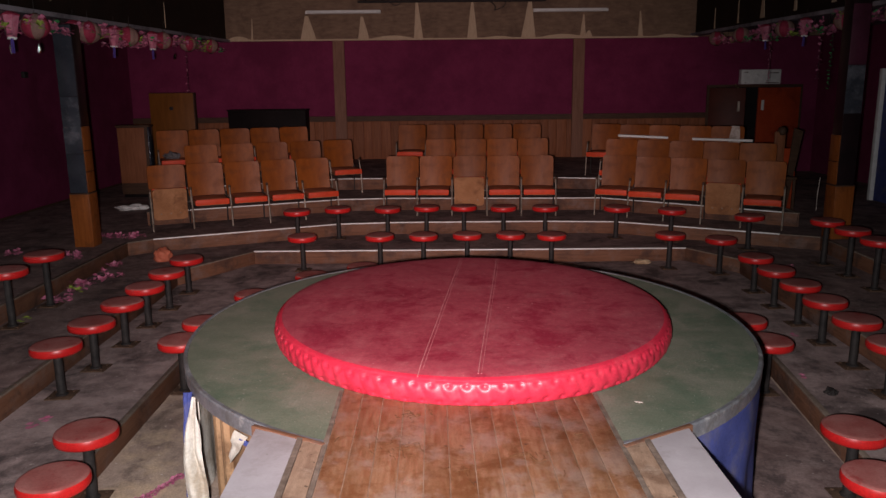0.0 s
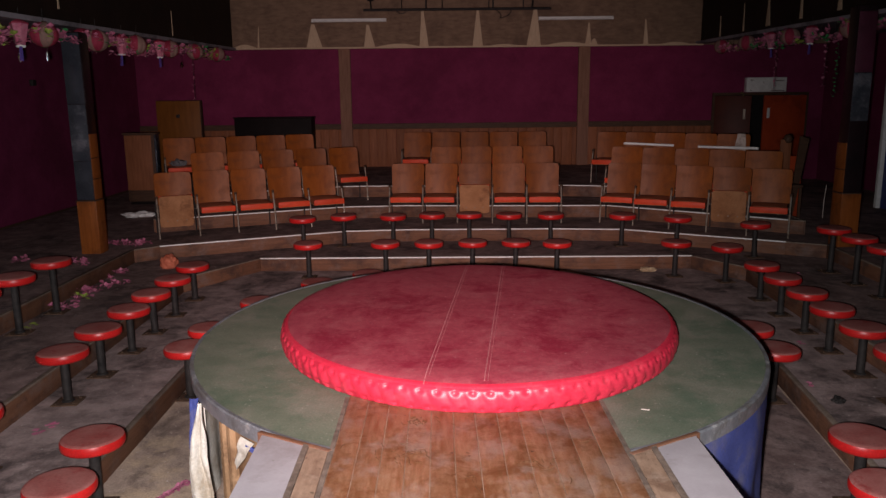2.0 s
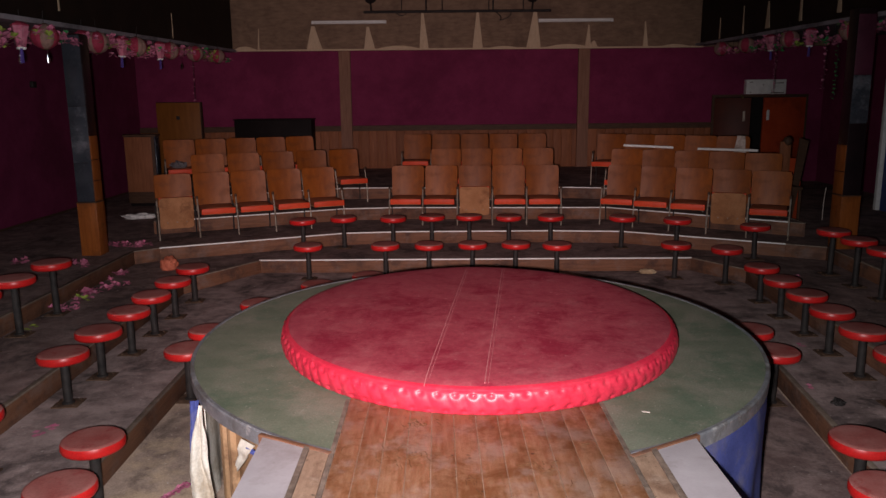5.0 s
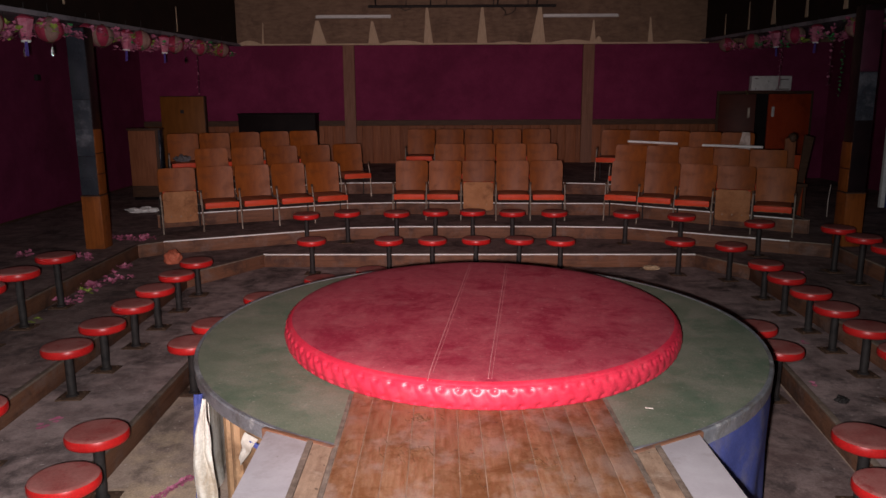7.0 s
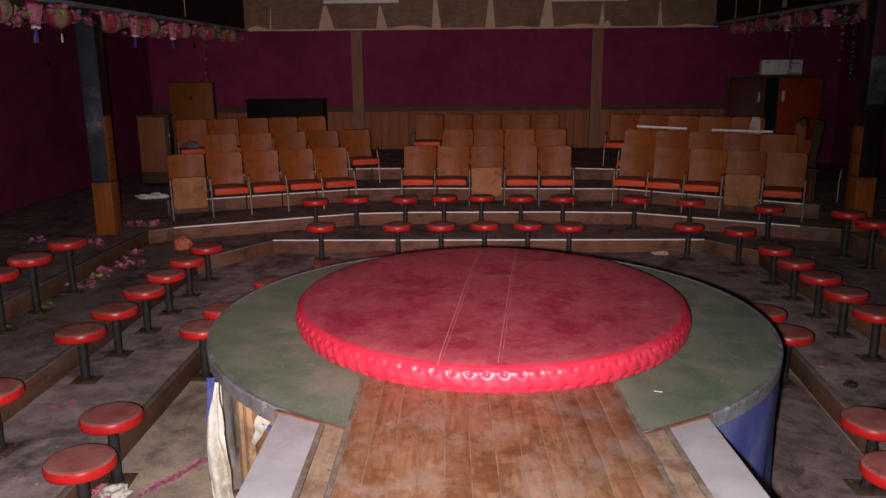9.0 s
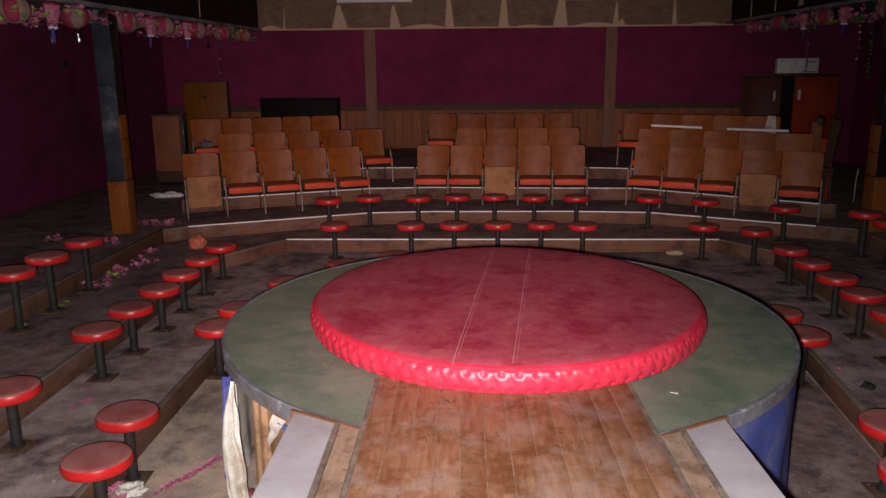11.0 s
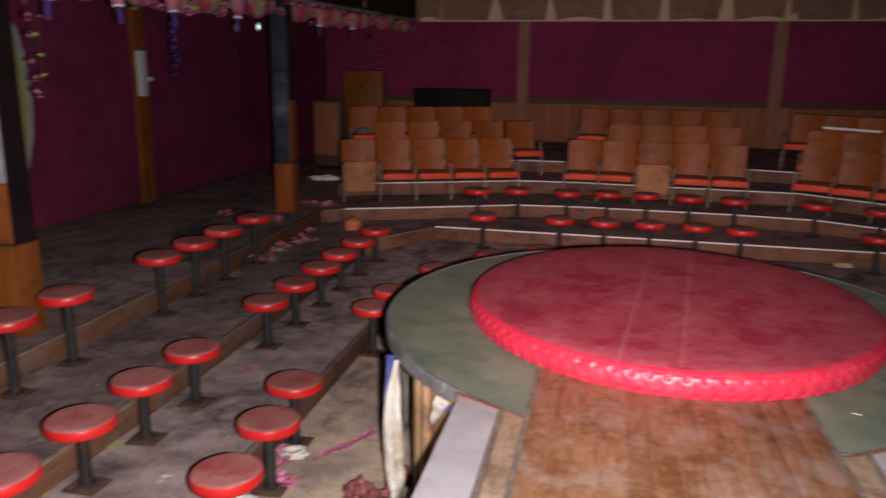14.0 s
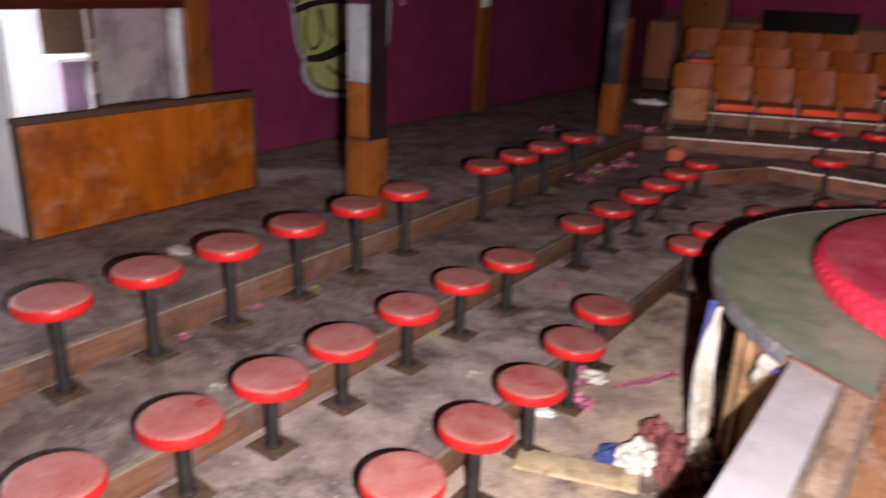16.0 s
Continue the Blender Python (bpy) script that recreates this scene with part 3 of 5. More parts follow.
# pillars
def pillar(x, y, w, zt, name, faces):
    """A square post in a timber plinth; faces: (south or east, z0, z1, material, name)."""
    p = thing(name, "square balcony post with timber plinth and scuffed sheet cladding", "pillar", pose(x, y, L3), kind="structure")
    h = w / 2
    part("core", box(-h, -h, 0, h, h, zt - L3, 0.006), BLACKGLOSS, p)
    o = h + 0.012
    part("plinth", box(-o, -o, 0, o, o, 0.67, 0.006), POSTWOOD, p, "orange-brown varnished timber plinth")
    part("plinth_cap", box(-o - 0.006, -o - 0.006, 0.67, o + 0.006, o + 0.006, 0.682, 0.003), DARKTRIM, p)
    for face, z0, z1, mat, nm in faces:
        if face == "south":
            part(nm, box(-h, -h - 0.008, z0, h, -h - 0.001, z1, 0.002), mat, p)
        elif face == "east":
            part(nm, box(h + 0.001, -h, z0, h + 0.008, h, z1, 0.002), mat, p)
        else:
            part(nm, box(-h - 0.014, -h - 0.004, z0, -h - 0.001, h, z1, 0.003), mat, p)
    return p


pillar(-4.41, 9.50, 0.216, 3.25, "pillar_1", (("south", 0.69, 1.17, BLUEGREY, "lower_sheet"), ("south", 1.175, 1.86, SCUFFED, "worn_sheet"),
                                              ("south", 1.865, 2.7, BLUEGREY, "upper_sheet"), ("east", 0.69, 0.94, POSTWOOD, "side_board"),
                                              ("east", 0.95, 1.2, POSTWOOD, "side_board"), ("east", 1.21, 1.5, POSTWOOD, "side_board"), ("east", 1.51, 2.7, BLACKGLOSS, "side_sheet")))
pillar(-4.29, 4.42, 0.206, 3.1, "pillar_2", (("south", 0.69, 1.11, POSTWOOD, "lower_board"), ("south", 1.115, 1.68, SILVER, "silver_sheet"),
                                             ("south", 1.685, 2.55, PLUM, "upper_sheet"), ("east", 0.69, 2.55, BLACKGLOSS, "black_sheet")))
pillar(5.125, 9.4, 0.216, 3.45, "pillar_3", (("west", 0.69, 0.97, POSTWOOD, "side_board"), ("west", 0.98, 1.3, POSTWOOD, "side_board"), ("south", 0.69, 1.56, BLACKGLOSS, "lower_sheet"), ("south", 1.565, 2.14, SCUFFED, "worn_sheet"),
                                          ("south", 2.145, 2.85, PLUM, "upper_sheet")))


# ---------------------------------------------------------------- stage
SC, SR, SZ = (0.222, 4.645), 1.727, 0.958
OVAL = Matrix.Translation((SC[0], SC[1], 0)) @ Matrix.Diagonal((1, 1.049, 1, 1))
stage = thing("stage", "round green-floored stage with plank runway and torn cloth skirt", "stage")
deck = lathe([(0, SZ - 0.03), (SR - 0.012, SZ - 0.03), (SR - 0.012, SZ - 0.006), (SR - 0.02, SZ), (SR * 0.6, SZ), (0, SZ)], 96, m=OVAL)
part("deck", deck, GREEN, stage, "scuffed dark green linoleum deck")
part("edging", lathe([(SR - 0.012, SZ - 0.07), (SR + 0.004, SZ - 0.07), (SR + 0.006, SZ - 0.004), (SR, SZ + 0.004), (SR - 0.018, SZ + 0.003), (SR - 0.018, SZ - 0.07),
                      (SR - 0.012, SZ - 0.07)], 96, m=OVAL), RIMGREY, stage, "bent grey metal edging")
part("drum", lathe([(1.35, 0.002), (1.35, SZ - 0.03)], 48, m=OVAL), PLY, stage, "bare brown plywood drum")


def skirt(a0, a1, mat, z0, z1, r0, folds, amp, seed):
    """Hanging cloth round part of the rim, a closed sheet with folds."""
    n, m = max(6, int((a1 - a0) * 0.9)), 8
    grid = []
    for i in range(n + 1):
        a = radians(a0 + (a1 - a0) * i / n)
        row = []
        for j in range(m + 1):
            t = j / m
            r = r0 + amp * t * math.sin(folds * a + seed) + 0.02 * noise.noise(Vector((a * 5, t * 3, seed)))
            row.append((SC[0] + r * math.cos(a), SC[1] + 1.049 * r * math.sin(a), z1 + (z0 - z1) * t))
        grid.append(row)
    return sheet(grid, 0.006)


part("skirt", skirt(-58, 158, BLUECLOTH, 0.01, SZ - 0.08, SR - 0.008, 26, 0.022, 0.4), BLUECLOTH, stage, "dark blue cloth skirt", smooth=60)


def hanging_strip(mat, knots, y0, ripple, seed, label):
    """A loose strip of cloth; knots: height, left and right edge."""
    rows = []
    for k in range(len(knots) - 1):
        (z0, a0, b0), (z1, a1, b1) = knots[k], knots[k + 1]
        for i in range(6):
            t = i / 6
            z, a, b = z0 + (z1 - z0) * t, a0 + (a1 - a0) * t, b0 + (b1 - b0) * t
            row = []
            for q in range(15):
                u = q / 14
                fold = ripple * (0.9 - z) * math.sin(u * 9 + seed + 2 * z) + 0.02 * noise.noise(Vector((u * 3, z * 7, seed)))
                row.append((a + (b - a) * u + 0.008 * noise.noise(Vector((z * 9, u, seed))), y0 + fold - 0.09 * (0.9 - z) * (1 - u), z))
            rows.append(row)
    part("cloth_strip", sheet(rows, 0.005), mat, stage, label, smooth=60)


hanging_strip(BLUECLOTH, ((0.9, -1.3, -1.265), (0.7, -1.318, -1.28), (0.45, -1.325, -1.26), (0.3, -1.325, -1.29)), 3.715, 0.01, 0.4, "torn blue cloth strip")
hanging_strip(WHITECLOTH, ((0.89, -1.25, -1.235), (0.6, -1.312, -1.225), (0.37, -1.306, -1.2), (0.2, -1.285, -1.195), (0.02, -1.25, -1.19)), 3.67, 0.03, 1.1, "hanging stained white cloth strip")
part("skirt", skirt(158, 199, WHITECLOTH, 0.01, SZ - 0.08, SR - 0.05, 24, 0.02, 2.0), WHITECLOTH, stage, "stained white cloth skirt", smooth=60)
for a in (218, 221, 237):
    q = radians(a)
    part("stud", box(-0.03, -0.02, 0.002, 0.03, 0.02, SZ - 0.085, 0.003,
                     m=Matrix.Translation((SC[0] + 1.66 * math.cos(q), SC[1] + 1.74 * math.sin(q), 0)) @ Matrix.Rotation(q, 4, "Z")), PLY, stage)
part("side_panel", skirt(219, 243, PLY, 0.02, SZ - 0.09, SR - 0.07, 3, 0.0, 0.2), PLY, stage, "stained brown plywood side panel")
for k in range(7):
    q = radians(226 + 2.1 * k)
    part("hole_mark", lathe([(0.012, 0.0), (0.012, 0.004), (0, 0.005)], 8, m=Matrix.Translation((SC[0] + (SR - 0.066) * math.cos(q), SC[1] + 1.049 * (SR - 0.066) * math.sin(q),
         0.5 + 0.05 * (k % 3))) @ Matrix.Rotation(q, 4, "Z") @ Matrix.Rotation(radians(90), 4, "Y")), BLACKGLOSS, stage)
flap = skirt(228.5, 232, WHITECLOTH, SZ - 0.2, SZ - 0.07, SR + 0.014, 40, 0.012, 0.6)
for v in flap.verts:
    t = (SZ - 0.07 - v.co.z) / 0.17
    v.co.x += (-0.045 - (v.co.x - SC[0] + 1.16)) * 0.9 * t
part("cloth_scrap", flap, WHITECLOTH, stage, "torn scrap of white cloth", smooth=60)
part("cloth_scrap", skirt(230.4, 231.9, BLUECLOTH, SZ - 0.12, SZ - 0.085, SR + 0.022, 40, 0.01, 0.6), BLUECLOTH, stage, "small blue cloth scrap", smooth=60)

# runway
RX0, RX1, RYE = -0.453, 0.773, 3.66
random.seed(7)
nb = 12
for k in range(nb):
    a = RX0 + (RX1 - RX0) * k / nb
    b = RX0 + (RX1 - RX0) * (k + 1) / nb
    part("plank", box(a + 0.0014, YF + 0.2, SZ - 0.02, b - 0.0014, RYE - 0.02 * abs(k - 5.5) * 0.3, SZ + 0.008 + 0.0015 * random.random(), 0.0025), DECKWOOD, stage)
part("groove_bed", box(RX0, YF + 0.2, SZ - 0.04, RX1, RYE - 0.1, SZ + 0.006), DUST, stage, "dust-filled joints between planks")
for sx in (-1, 1):
    c = 0.16
    e = lambda q: c + sx * q
    back = 0.0 if sx < 0 else -0.06

    def lane(a, b, ya, yb, z0, z1):
        """A strip along the runway between two distances from its axis, with a slanting end."""
        poly = [(e(a), YF + 0.2), (e(b), YF + 0.2), (e(b), yb + back), (e(a), ya + back)]
        return prism(poly if sx > 0 else poly[::-1], z0, z1)

    part("joint_strip", lane(0.615, 0.635, 3.55, 3.55, SZ - 0.02, SZ + 0.005), JOINT, stage, "narrow dirty joint strip", smooth=0)
    part("side_strip", lane(0.637, 0.725, 2.96, 3.01, SZ - 0.06, SZ + 0.006), BARE, stage, "bare splintered timber strip", smooth=0)
    part("panel_frame", lane(0.727, 0.752, 3.015, 3.03, SZ - 0.06, SZ + 0.010), JOINT, stage, "worn panel edge strip", smooth=0)
    part("acrylic_panel", lane(0.755, 0.955, 3.03, 3.13, SZ - 0.05, SZ + 0.004), ACRYLIC, stage, "milky acrylic footlight panel", smooth=0)
    p, q = (e(0.63), 2.965 + back), (e(0.975), 3.16 + back)
    part("panel_end", along(p, q, -0.012, 0.012, SZ - 0.05, SZ + 0.009, 0.003), RISER, stage)
    x0, x1 = sorted((e(0.92), e(0.973)))
    part("side_wall", box(x0, YF + 0.2, 0.002, x1, 3.08, SZ - 0.052), PLY if sx < 0 else BLUECLOTH, stage)

# curled scratches in the planks
for k, (x, y, turn, size) in enumerate(((-0.42, 3.0, 80, 0.05), (-0.13, 2.86, 110, 0.07), (0.42, 2.78, 20, 0.05), (0.5, 2.68, 75, 0.05), (0.14, 2.62, 100, 0.06), (0.62, 3.02, 5, 0.04))):
    line = [(size * (t - 0.5), 0.08 * size * math.sin(4 * t + k), 0) for t in [i / 8 for i in range(9)]]
    part("scratch", tube([pose(x, y, SZ + 0.0095, 0, 0, turn) @ Vector(p) for p in line], 0.0014, 5), CRACK, stage)

# crackled patches in the varnish: short broken cracks
crack_rnd = random.Random(31)
for cx, cy, reach, count in ((-0.16, 2.93, 0.1, 26), (-0.11, 3.26, 0.08, 20), (0.4, 2.83, 0.06, 14), (0.1, 2.72, 0.06, 10)):
    bm = bmesh.new()
    for k in range(count):
        x, y = cx + crack_rnd.gauss(0, reach * 0.6), cy + crack_rnd.gauss(0, reach * 0.45)
        a = crack_rnd.choice((0.35, 1.9)) + crack_rnd.gauss(0, 0.25)
        half = crack_rnd.uniform(0.008, 0.022)
        bend = crack_rnd.uniform(-0.004, 0.004)
        dx, dy = math.cos(a) * half, math.sin(a) * half
        tube([(x - dx, y - dy, SZ + 0.0088), (x - bend * math.sin(a), y + bend * math.cos(a), SZ + 0.0092), (x + dx, y + dy, SZ + 0.0088)], 0.0012, 4, bm=bm)
    tagged(part("crackle", bm, CRACK, stage, "dark crackled varnish patch"), kind="stuff")

# the round mattress
mattress = thing("round_mattress", "round crimson vinyl mattress with tufted side, dusty on top", "mattress", pose(0.235, 4.655, SZ))
mattress.scale = (1.03, 1.13, 1)
MR, MH, MS = 1.188, 0.142, 0.126
NB = 90


def tuft(a, z):
    """Depth of the nearest button dents at an angle and height."""
    d = 0.0
    for row, zc in ((0, 0.024), (1, 0.107)):
        s = (a / (2 * math.pi) * NB + 0.5 * row) % 1.0
        s = min(s, 1 - s) * 2 * math.pi * MR / NB
        d = max(d, math.exp(-(s * s / 0.00026 + (z - zc) ** 2 / 0.00016)))
    return d


side = bmesh.new()
NA, NZ = 1080, 16
rings = []
for j in range(NZ + 1):
    t = j / NZ
    z = 0.002 + MS * t
    ring = []
    for k in range(NA):
        a = 2 * math.pi * k / NA
        edge = (4 * t * (1 - t)) ** 0.35 if 0 < t < 1 else 0
        pleat = 0.0065 * abs(math.sin(a * NB / 2 + (z - 0.09) * 16 + 0.5 * noise.noise(Vector((a * 8, 0, 0))))) * edge
        r = MR - 0.03 + 0.026 * edge - 0.016 * tuft(a, z) * edge + pleat + 0.003 * noise.noise(Vector((math.cos(a) * 9, math.sin(a) * 9, z * 20)))
        ring.append(side.verts.new((r * math.cos(a), r * math.sin(a), z)))
    rings.append(ring)
for a, b in zip(rings, rings[1:]):
    for k in range(NA):
        side.faces.new((a[k], a[(k + 1) % NA], b[(k + 1) % NA], b[k]))
side.faces.new(rings[0][::-1])
part("tufted_side", side, MATSIDE, mattress, "glossy crimson tufted vinyl side", smooth=80)
def crown(r):
    """Height of the cover, which rolls down softly to its rim."""
    q = min(1.0, r / (MR - 0.02))
    return MS + (MH + 0.012 - MS) * (1 - q ** 20) ** 0.6 * (1 - 0.05 * q * q)


STEPS = [0, 0.1, 0.2, 0.3, 0.4, 0.5, 0.6, 0.7, 0.76, 0.82, 0.86, 0.89, 0.915, 0.935, 0.95, 0.962, 0.972, 0.98, 0.987, 0.993, 0.997, 1.0]
top, roll = bmesh.new(), bmesh.new()
last = None
for s in STEPS:
    r = (MR - 0.02) * s
    if s == 0:
        ring = [top.verts.new((0, 0, crown(0)))]
    else:
        ring = []
        for k in range(160):
            a = 2 * math.pi * k / 160
            x, y = r * math.cos(a), r * math.sin(a)
            z = crown(r) + (0.004 * noise.noise(Vector((x * 2.2, y * 2.2, 1))) if s < 0.99 else 0)
            ring.append((x, y, z))
        dest = top if s < 0.983 else roll
        if s > 0.983 and STEPS[STEPS.index(s) - 1] < 0.983:
            last = [roll.verts.new(v.co) for v in last]
        ring = [dest.verts.new(p) for p in ring]
    if last:
        for k in range(160):
            q = (k + 1) % 160
            if len(last) == 1:
                top.faces.new((last[0], ring[k], ring[q]))
            else:
                dest.faces.new((last[k], ring[k], ring[q], last[q]))
    last = ring
part("edge_roll", roll, MATSIDE, mattress, "clean crimson vinyl edge roll", smooth=80)
part("top_cover", top, MATTOP, mattress, "dust-dulled crimson vinyl top", smooth=80)
for sx, sk in ((-0.16, 0.13), (0.12, 0.13)):
    pts = []
    for k in range(31):
        y = -1.12 + 2.24 * k / 30
        x = sx + sk * y
        pts.append((x, y, crown(math.hypot(x, y)) + 0.002 + 0.004 * noise.noise(Vector((x * 2.2, y * 2.2, 1)))))
    part("seam", tube(pts, 0.0027, 6), STITCH, mattress, "pale stitched seam")
    part("seam", tube([(x + 0.016, y, z - 0.001) for x, y, z in pts], 0.0016, 5), STITCH, mattress)
button = finish(lathe([(0, 0.004), (0.005, 0.003), (0.0065, 0), (0, -0.002)], 8), "button")
button.materials.append(MATSIDE)
for row, zc in ((0, 0.024), (1, 0.107)):
    for k in range(NB):
        a = 2 * math.pi * (k + (0 if row == 0 else -0.5)) / NB
        b = part("button", button, None, mattress)
        b.matrix_basis = Matrix.Rotation(a, 4, "Z") @ Matrix.Translation((MR - 0.022, 0, zc)) @ Matrix.Rotation(radians(90), 4, "Y")


# ---------------------------------------------------------------- stools
def stool(h, m, label):
    s = thing("bar_stool", label, "stool", m, group="stools round the stage")
    r, th = 0.184, 0.072
    seat = part("seat", lathe([(0, h - th), (r - 0.02, h - th), (r - 0.006, h - th + 0.008), (r, h - th + 0.022), (r, h - 0.024), (r - 0.006, h - 0.009)], 36), STOOLSIDE, s,
         "glossy red vinyl seat band", smooth=60)
    part("seat_top", lathe([(r - 0.006, h - 0.009), (r - 0.018, h - 0.001), (r - 0.03, h), (0.1, h + 0.002), (0, h + 0.003)], 36), STOOLTOP, seat, "dusty red vinyl seat top", smooth=60)
    part("pole", lathe([(0.0, 0.012), (0.046, 0.012), (0.046, 0.02), (0.033, 0.03), (0.031, h - th - 0.03), (0.055, h - th - 0.014), (0.06, h - th + 0.004), (0, h - th + 0.004)], 16),
         DARKIRON, s, "dark iron pole", smooth=50)
    plate = part("base_plate", box(-0.098, -0.092, 0.001, 0.098, 0.092, 0.011, 0.003), RUST, s, "rusty square base plate")
    for bx, by in ((-0.065, -0.06), (0.065, -0.06), (0.065, 0.06), (-0.065, 0.06)):
        part("bolt", lathe([(0.011, 0.012), (0.011, 0.02), (0, 0.022)], 6, m=Matrix.Translation((bx, by, 0))), RUST, plate)
    return s


SHORT, MID, TALL = 0.42, 0.46, 0.545
random.seed(11)


def stools(kind, z, spots):
    first = None
    label = {SHORT: "low red round stool on iron pole, bolted to tier", MID: "red round stool on iron pole, bolted to tier",
             TALL: "tall red round stool on iron pole, bolted to tier"}[kind]
    for x, y in spots:
        m = pose(x, y, z, random.uniform(-0.8, 0.8), random.uniform(-0.8, 0.8), random.uniform(-4, 4))
        if first is None:
            first = stool(kind, m, label)
        else:
            copy_thing(first, m)


stools(MID, L0, [(-2.02, 1.5), (-2.0, 2.04), (-1.98, 2.57), (-1.97, 3.09), (-2.02, 3.67), (-2.1, 4.23), (-2.08, 5.92), (-2.05, 6.43), (-1.82, 7.33), (-1.35, 8.1), (-0.83, 8.5),
                 (2.7, 6.27), (2.66, 5.71), (2.48, 4.12), (2.3, 3.55)])
stools(SHORT, L1, [(-2.9, 1.06), (-2.9, 1.62), (-2.88, 2.11), (-2.88, 2.62), (-2.88, 3.19), (-2.88, 3.75), (-2.85, 4.3), (-2.84, 5.43), (-2.83, 6.0), (-2.82, 6.6), (-2.82, 7.17),
                   (-2.82, 7.77), (-2.82, 8.42), (3.57, 8.13), (3.53, 7.53), (3.5, 6.94), (3.45, 6.38), (3.41, 5.8), (3.36, 5.22)])
stools(MID, L1, [(-1.68, 9.46), (-0.69, 9.46), (-0.14, 9.46), (0.42, 9.46), (0.97, 9.45), (1.49, 9.37), (2.97, 9.29), (3.5, 8.98)])
stools(MID, L2, [(-1.91, 10.43), (-1.36, 10.63), (-0.66, 10.58), (-0.11, 10.67), (0.43, 10.66), (0.99, 10.57), (1.58, 10.54), (2.56, 10.43), (3.25, 10.15), (4.08, 9.56)])
stools(TALL, L2, [(-3.84, y) for y in (1.6, 2.12, 2.66, 3.22, 3.8, 4.36, 5.5, 6.07, 6.63, 7.32)] + [(4.61, 8.67), (4.59, 8.08), (4.55, 7.5)])


# ---------------------------------------------------------------- theatre chairs
def chair(m, up, label):
    c = thing("theatre_chair", label, "chair", m, group="rows of theatre chairs")
    lean = Matrix.Translation((0, 0.02, 0.42)) @ Matrix.Rotation(radians(-11), 4, "X")
    w, h, nx, nz = 0.515, 0.472, 12, 8
    grid = []
    for j in range(nz + 1):
        v = j / nz
        row = []
        for i in range(nx + 1):
            u = i / nx * 2 - 1
            half = w / 2 * (0.97 + 0.03 * v)
            lim = 1.0
            if v > 0.88:
                q = (v - 0.88) / 0.12
                lim = 1 - 0.06 * q * q
            row.append((u * half * lim, 0.03 * (1 - u * u), v * h - (0.012 * u ** 6 if v == 1 else 0)))
        grid.append(row)
    bm = sheet(grid, 0.018)
    bmesh.ops.transform(bm, matrix=lean, verts=bm.verts)
    part("backrest", bm, VENEER, c, "curved orange-brown plywood backrest")
    if up:
        turn = Matrix.Translation((0, -0.15, 0.13)) @ Matrix.Rotation(radians(-84), 4, "X")
    else:
        turn = Matrix.Translation((0, -0.01, 0.36)) @ Matrix.Rotation(radians(1), 4, "X")
    seat = prism([(x, -y) for x, y in rounded(0.46, 0.45, 0.05)], -0.018, 0.0)
    bmesh.ops.transform(seat, matrix=turn, verts=seat.verts)
    board = part("seat_board", seat, WORNPLY, c, "worn plywood seat underside")
    dome = [[(-0.225 + 0.45 * i / 8, -0.425 + 0.4 * j / 5, 0.062 + 0.02 * (1 - (i / 4 - 1) ** 4) * math.sin(math.pi * (0.12 + 0.7 * j / 5))) for i in range(9)] for j in range(6)]
    pad = sheet(dome, 0.06)
    bmesh.ops.transform(pad, matrix=turn, verts=pad.verts)
    cushion = part("cushion", pad, DUSTYRED, c, "dusty red vinyl cushion")
    if up:
        part("cushion_edge", box(-0.226, -0.45, 0.0, 0.226, -0.428, 0.03, 0.006, m=turn), ORANGE, cushion, "thin red cushion edge")
    else:
        part("cushion_front", box(-0.236, -0.452, -0.02, 0.236, -0.42, 0.066, 0.013, m=turn), ORANGE, cushion, "bright orange-red vinyl cushion front")
    x = -0.262
    leg = part("standard", tube([(x, -0.36, 0.0), (x, -0.33, 0.3), (x, -0.25, 0.55)], 0.0115, 8), STEEL, c, "pale steel tube leg")
    part("knob", lathe([(0, -0.03), (0.016, -0.026), (0.02, 0.0), (0.016, 0.018), (0, 0.024)], 10, m=Matrix.Translation((x, -0.245, 0.565))), DARKTRIM, leg, "dark rounded arm end")
    part("side_bar", tube([(x, -0.32, 0.34), (x, 0.04, 0.34)], 0.008, 6), DARKIRON, c)
    part("rear_leg", tube([(x, 0.05, 0.0), (x, 0.03, 0.46)], 0.0105, 8), DARKIRON, c)
    part("cross_bar", tube([(-0.262, -0.02, 0.35), (0.262, -0.02, 0.35)], 0.009, 6), STEEL, c)
    if up:
        for k in range(3):
            part("screw", lathe([(0.009, 0), (0.009, 0.004), (0, 0.005)], 6,
                                m=turn @ Matrix.Translation((-0.13 + 0.13 * k, -0.09, -0.018)) @ Matrix.Rotation(radians(180), 4, "X")), STEEL, board)
    return c


def end_standard(m):
    """The free-standing end frame that closes a row of chairs."""
    c = thing("end_frame", "pale steel end frame closing a row of theatre chairs", "chair frame", m, group="row end frames")
    part("standard", tube([(0, -0.36, 0.0), (0, -0.33, 0.3), (0, -0.25, 0.55)], 0.0115, 8), STEEL, c)
    part("knob", lathe([(0, -0.03), (0.016, -0.026), (0.02, 0.0), (0.016, 0.018), (0, 0.024)], 10, m=Matrix.Translation((0, -0.245, 0.565))), DARKTRIM, c)
    part("side_bar", tube([(0, -0.32, 0.34), (0, 0.04, 0.34)], 0.008, 6), DARKIRON, c)
    part("rear_leg", tube([(0, 0.05, 0.0), (0, 0.03, 0.46)], 0.0105, 8), DARKIRON, c)
    return c


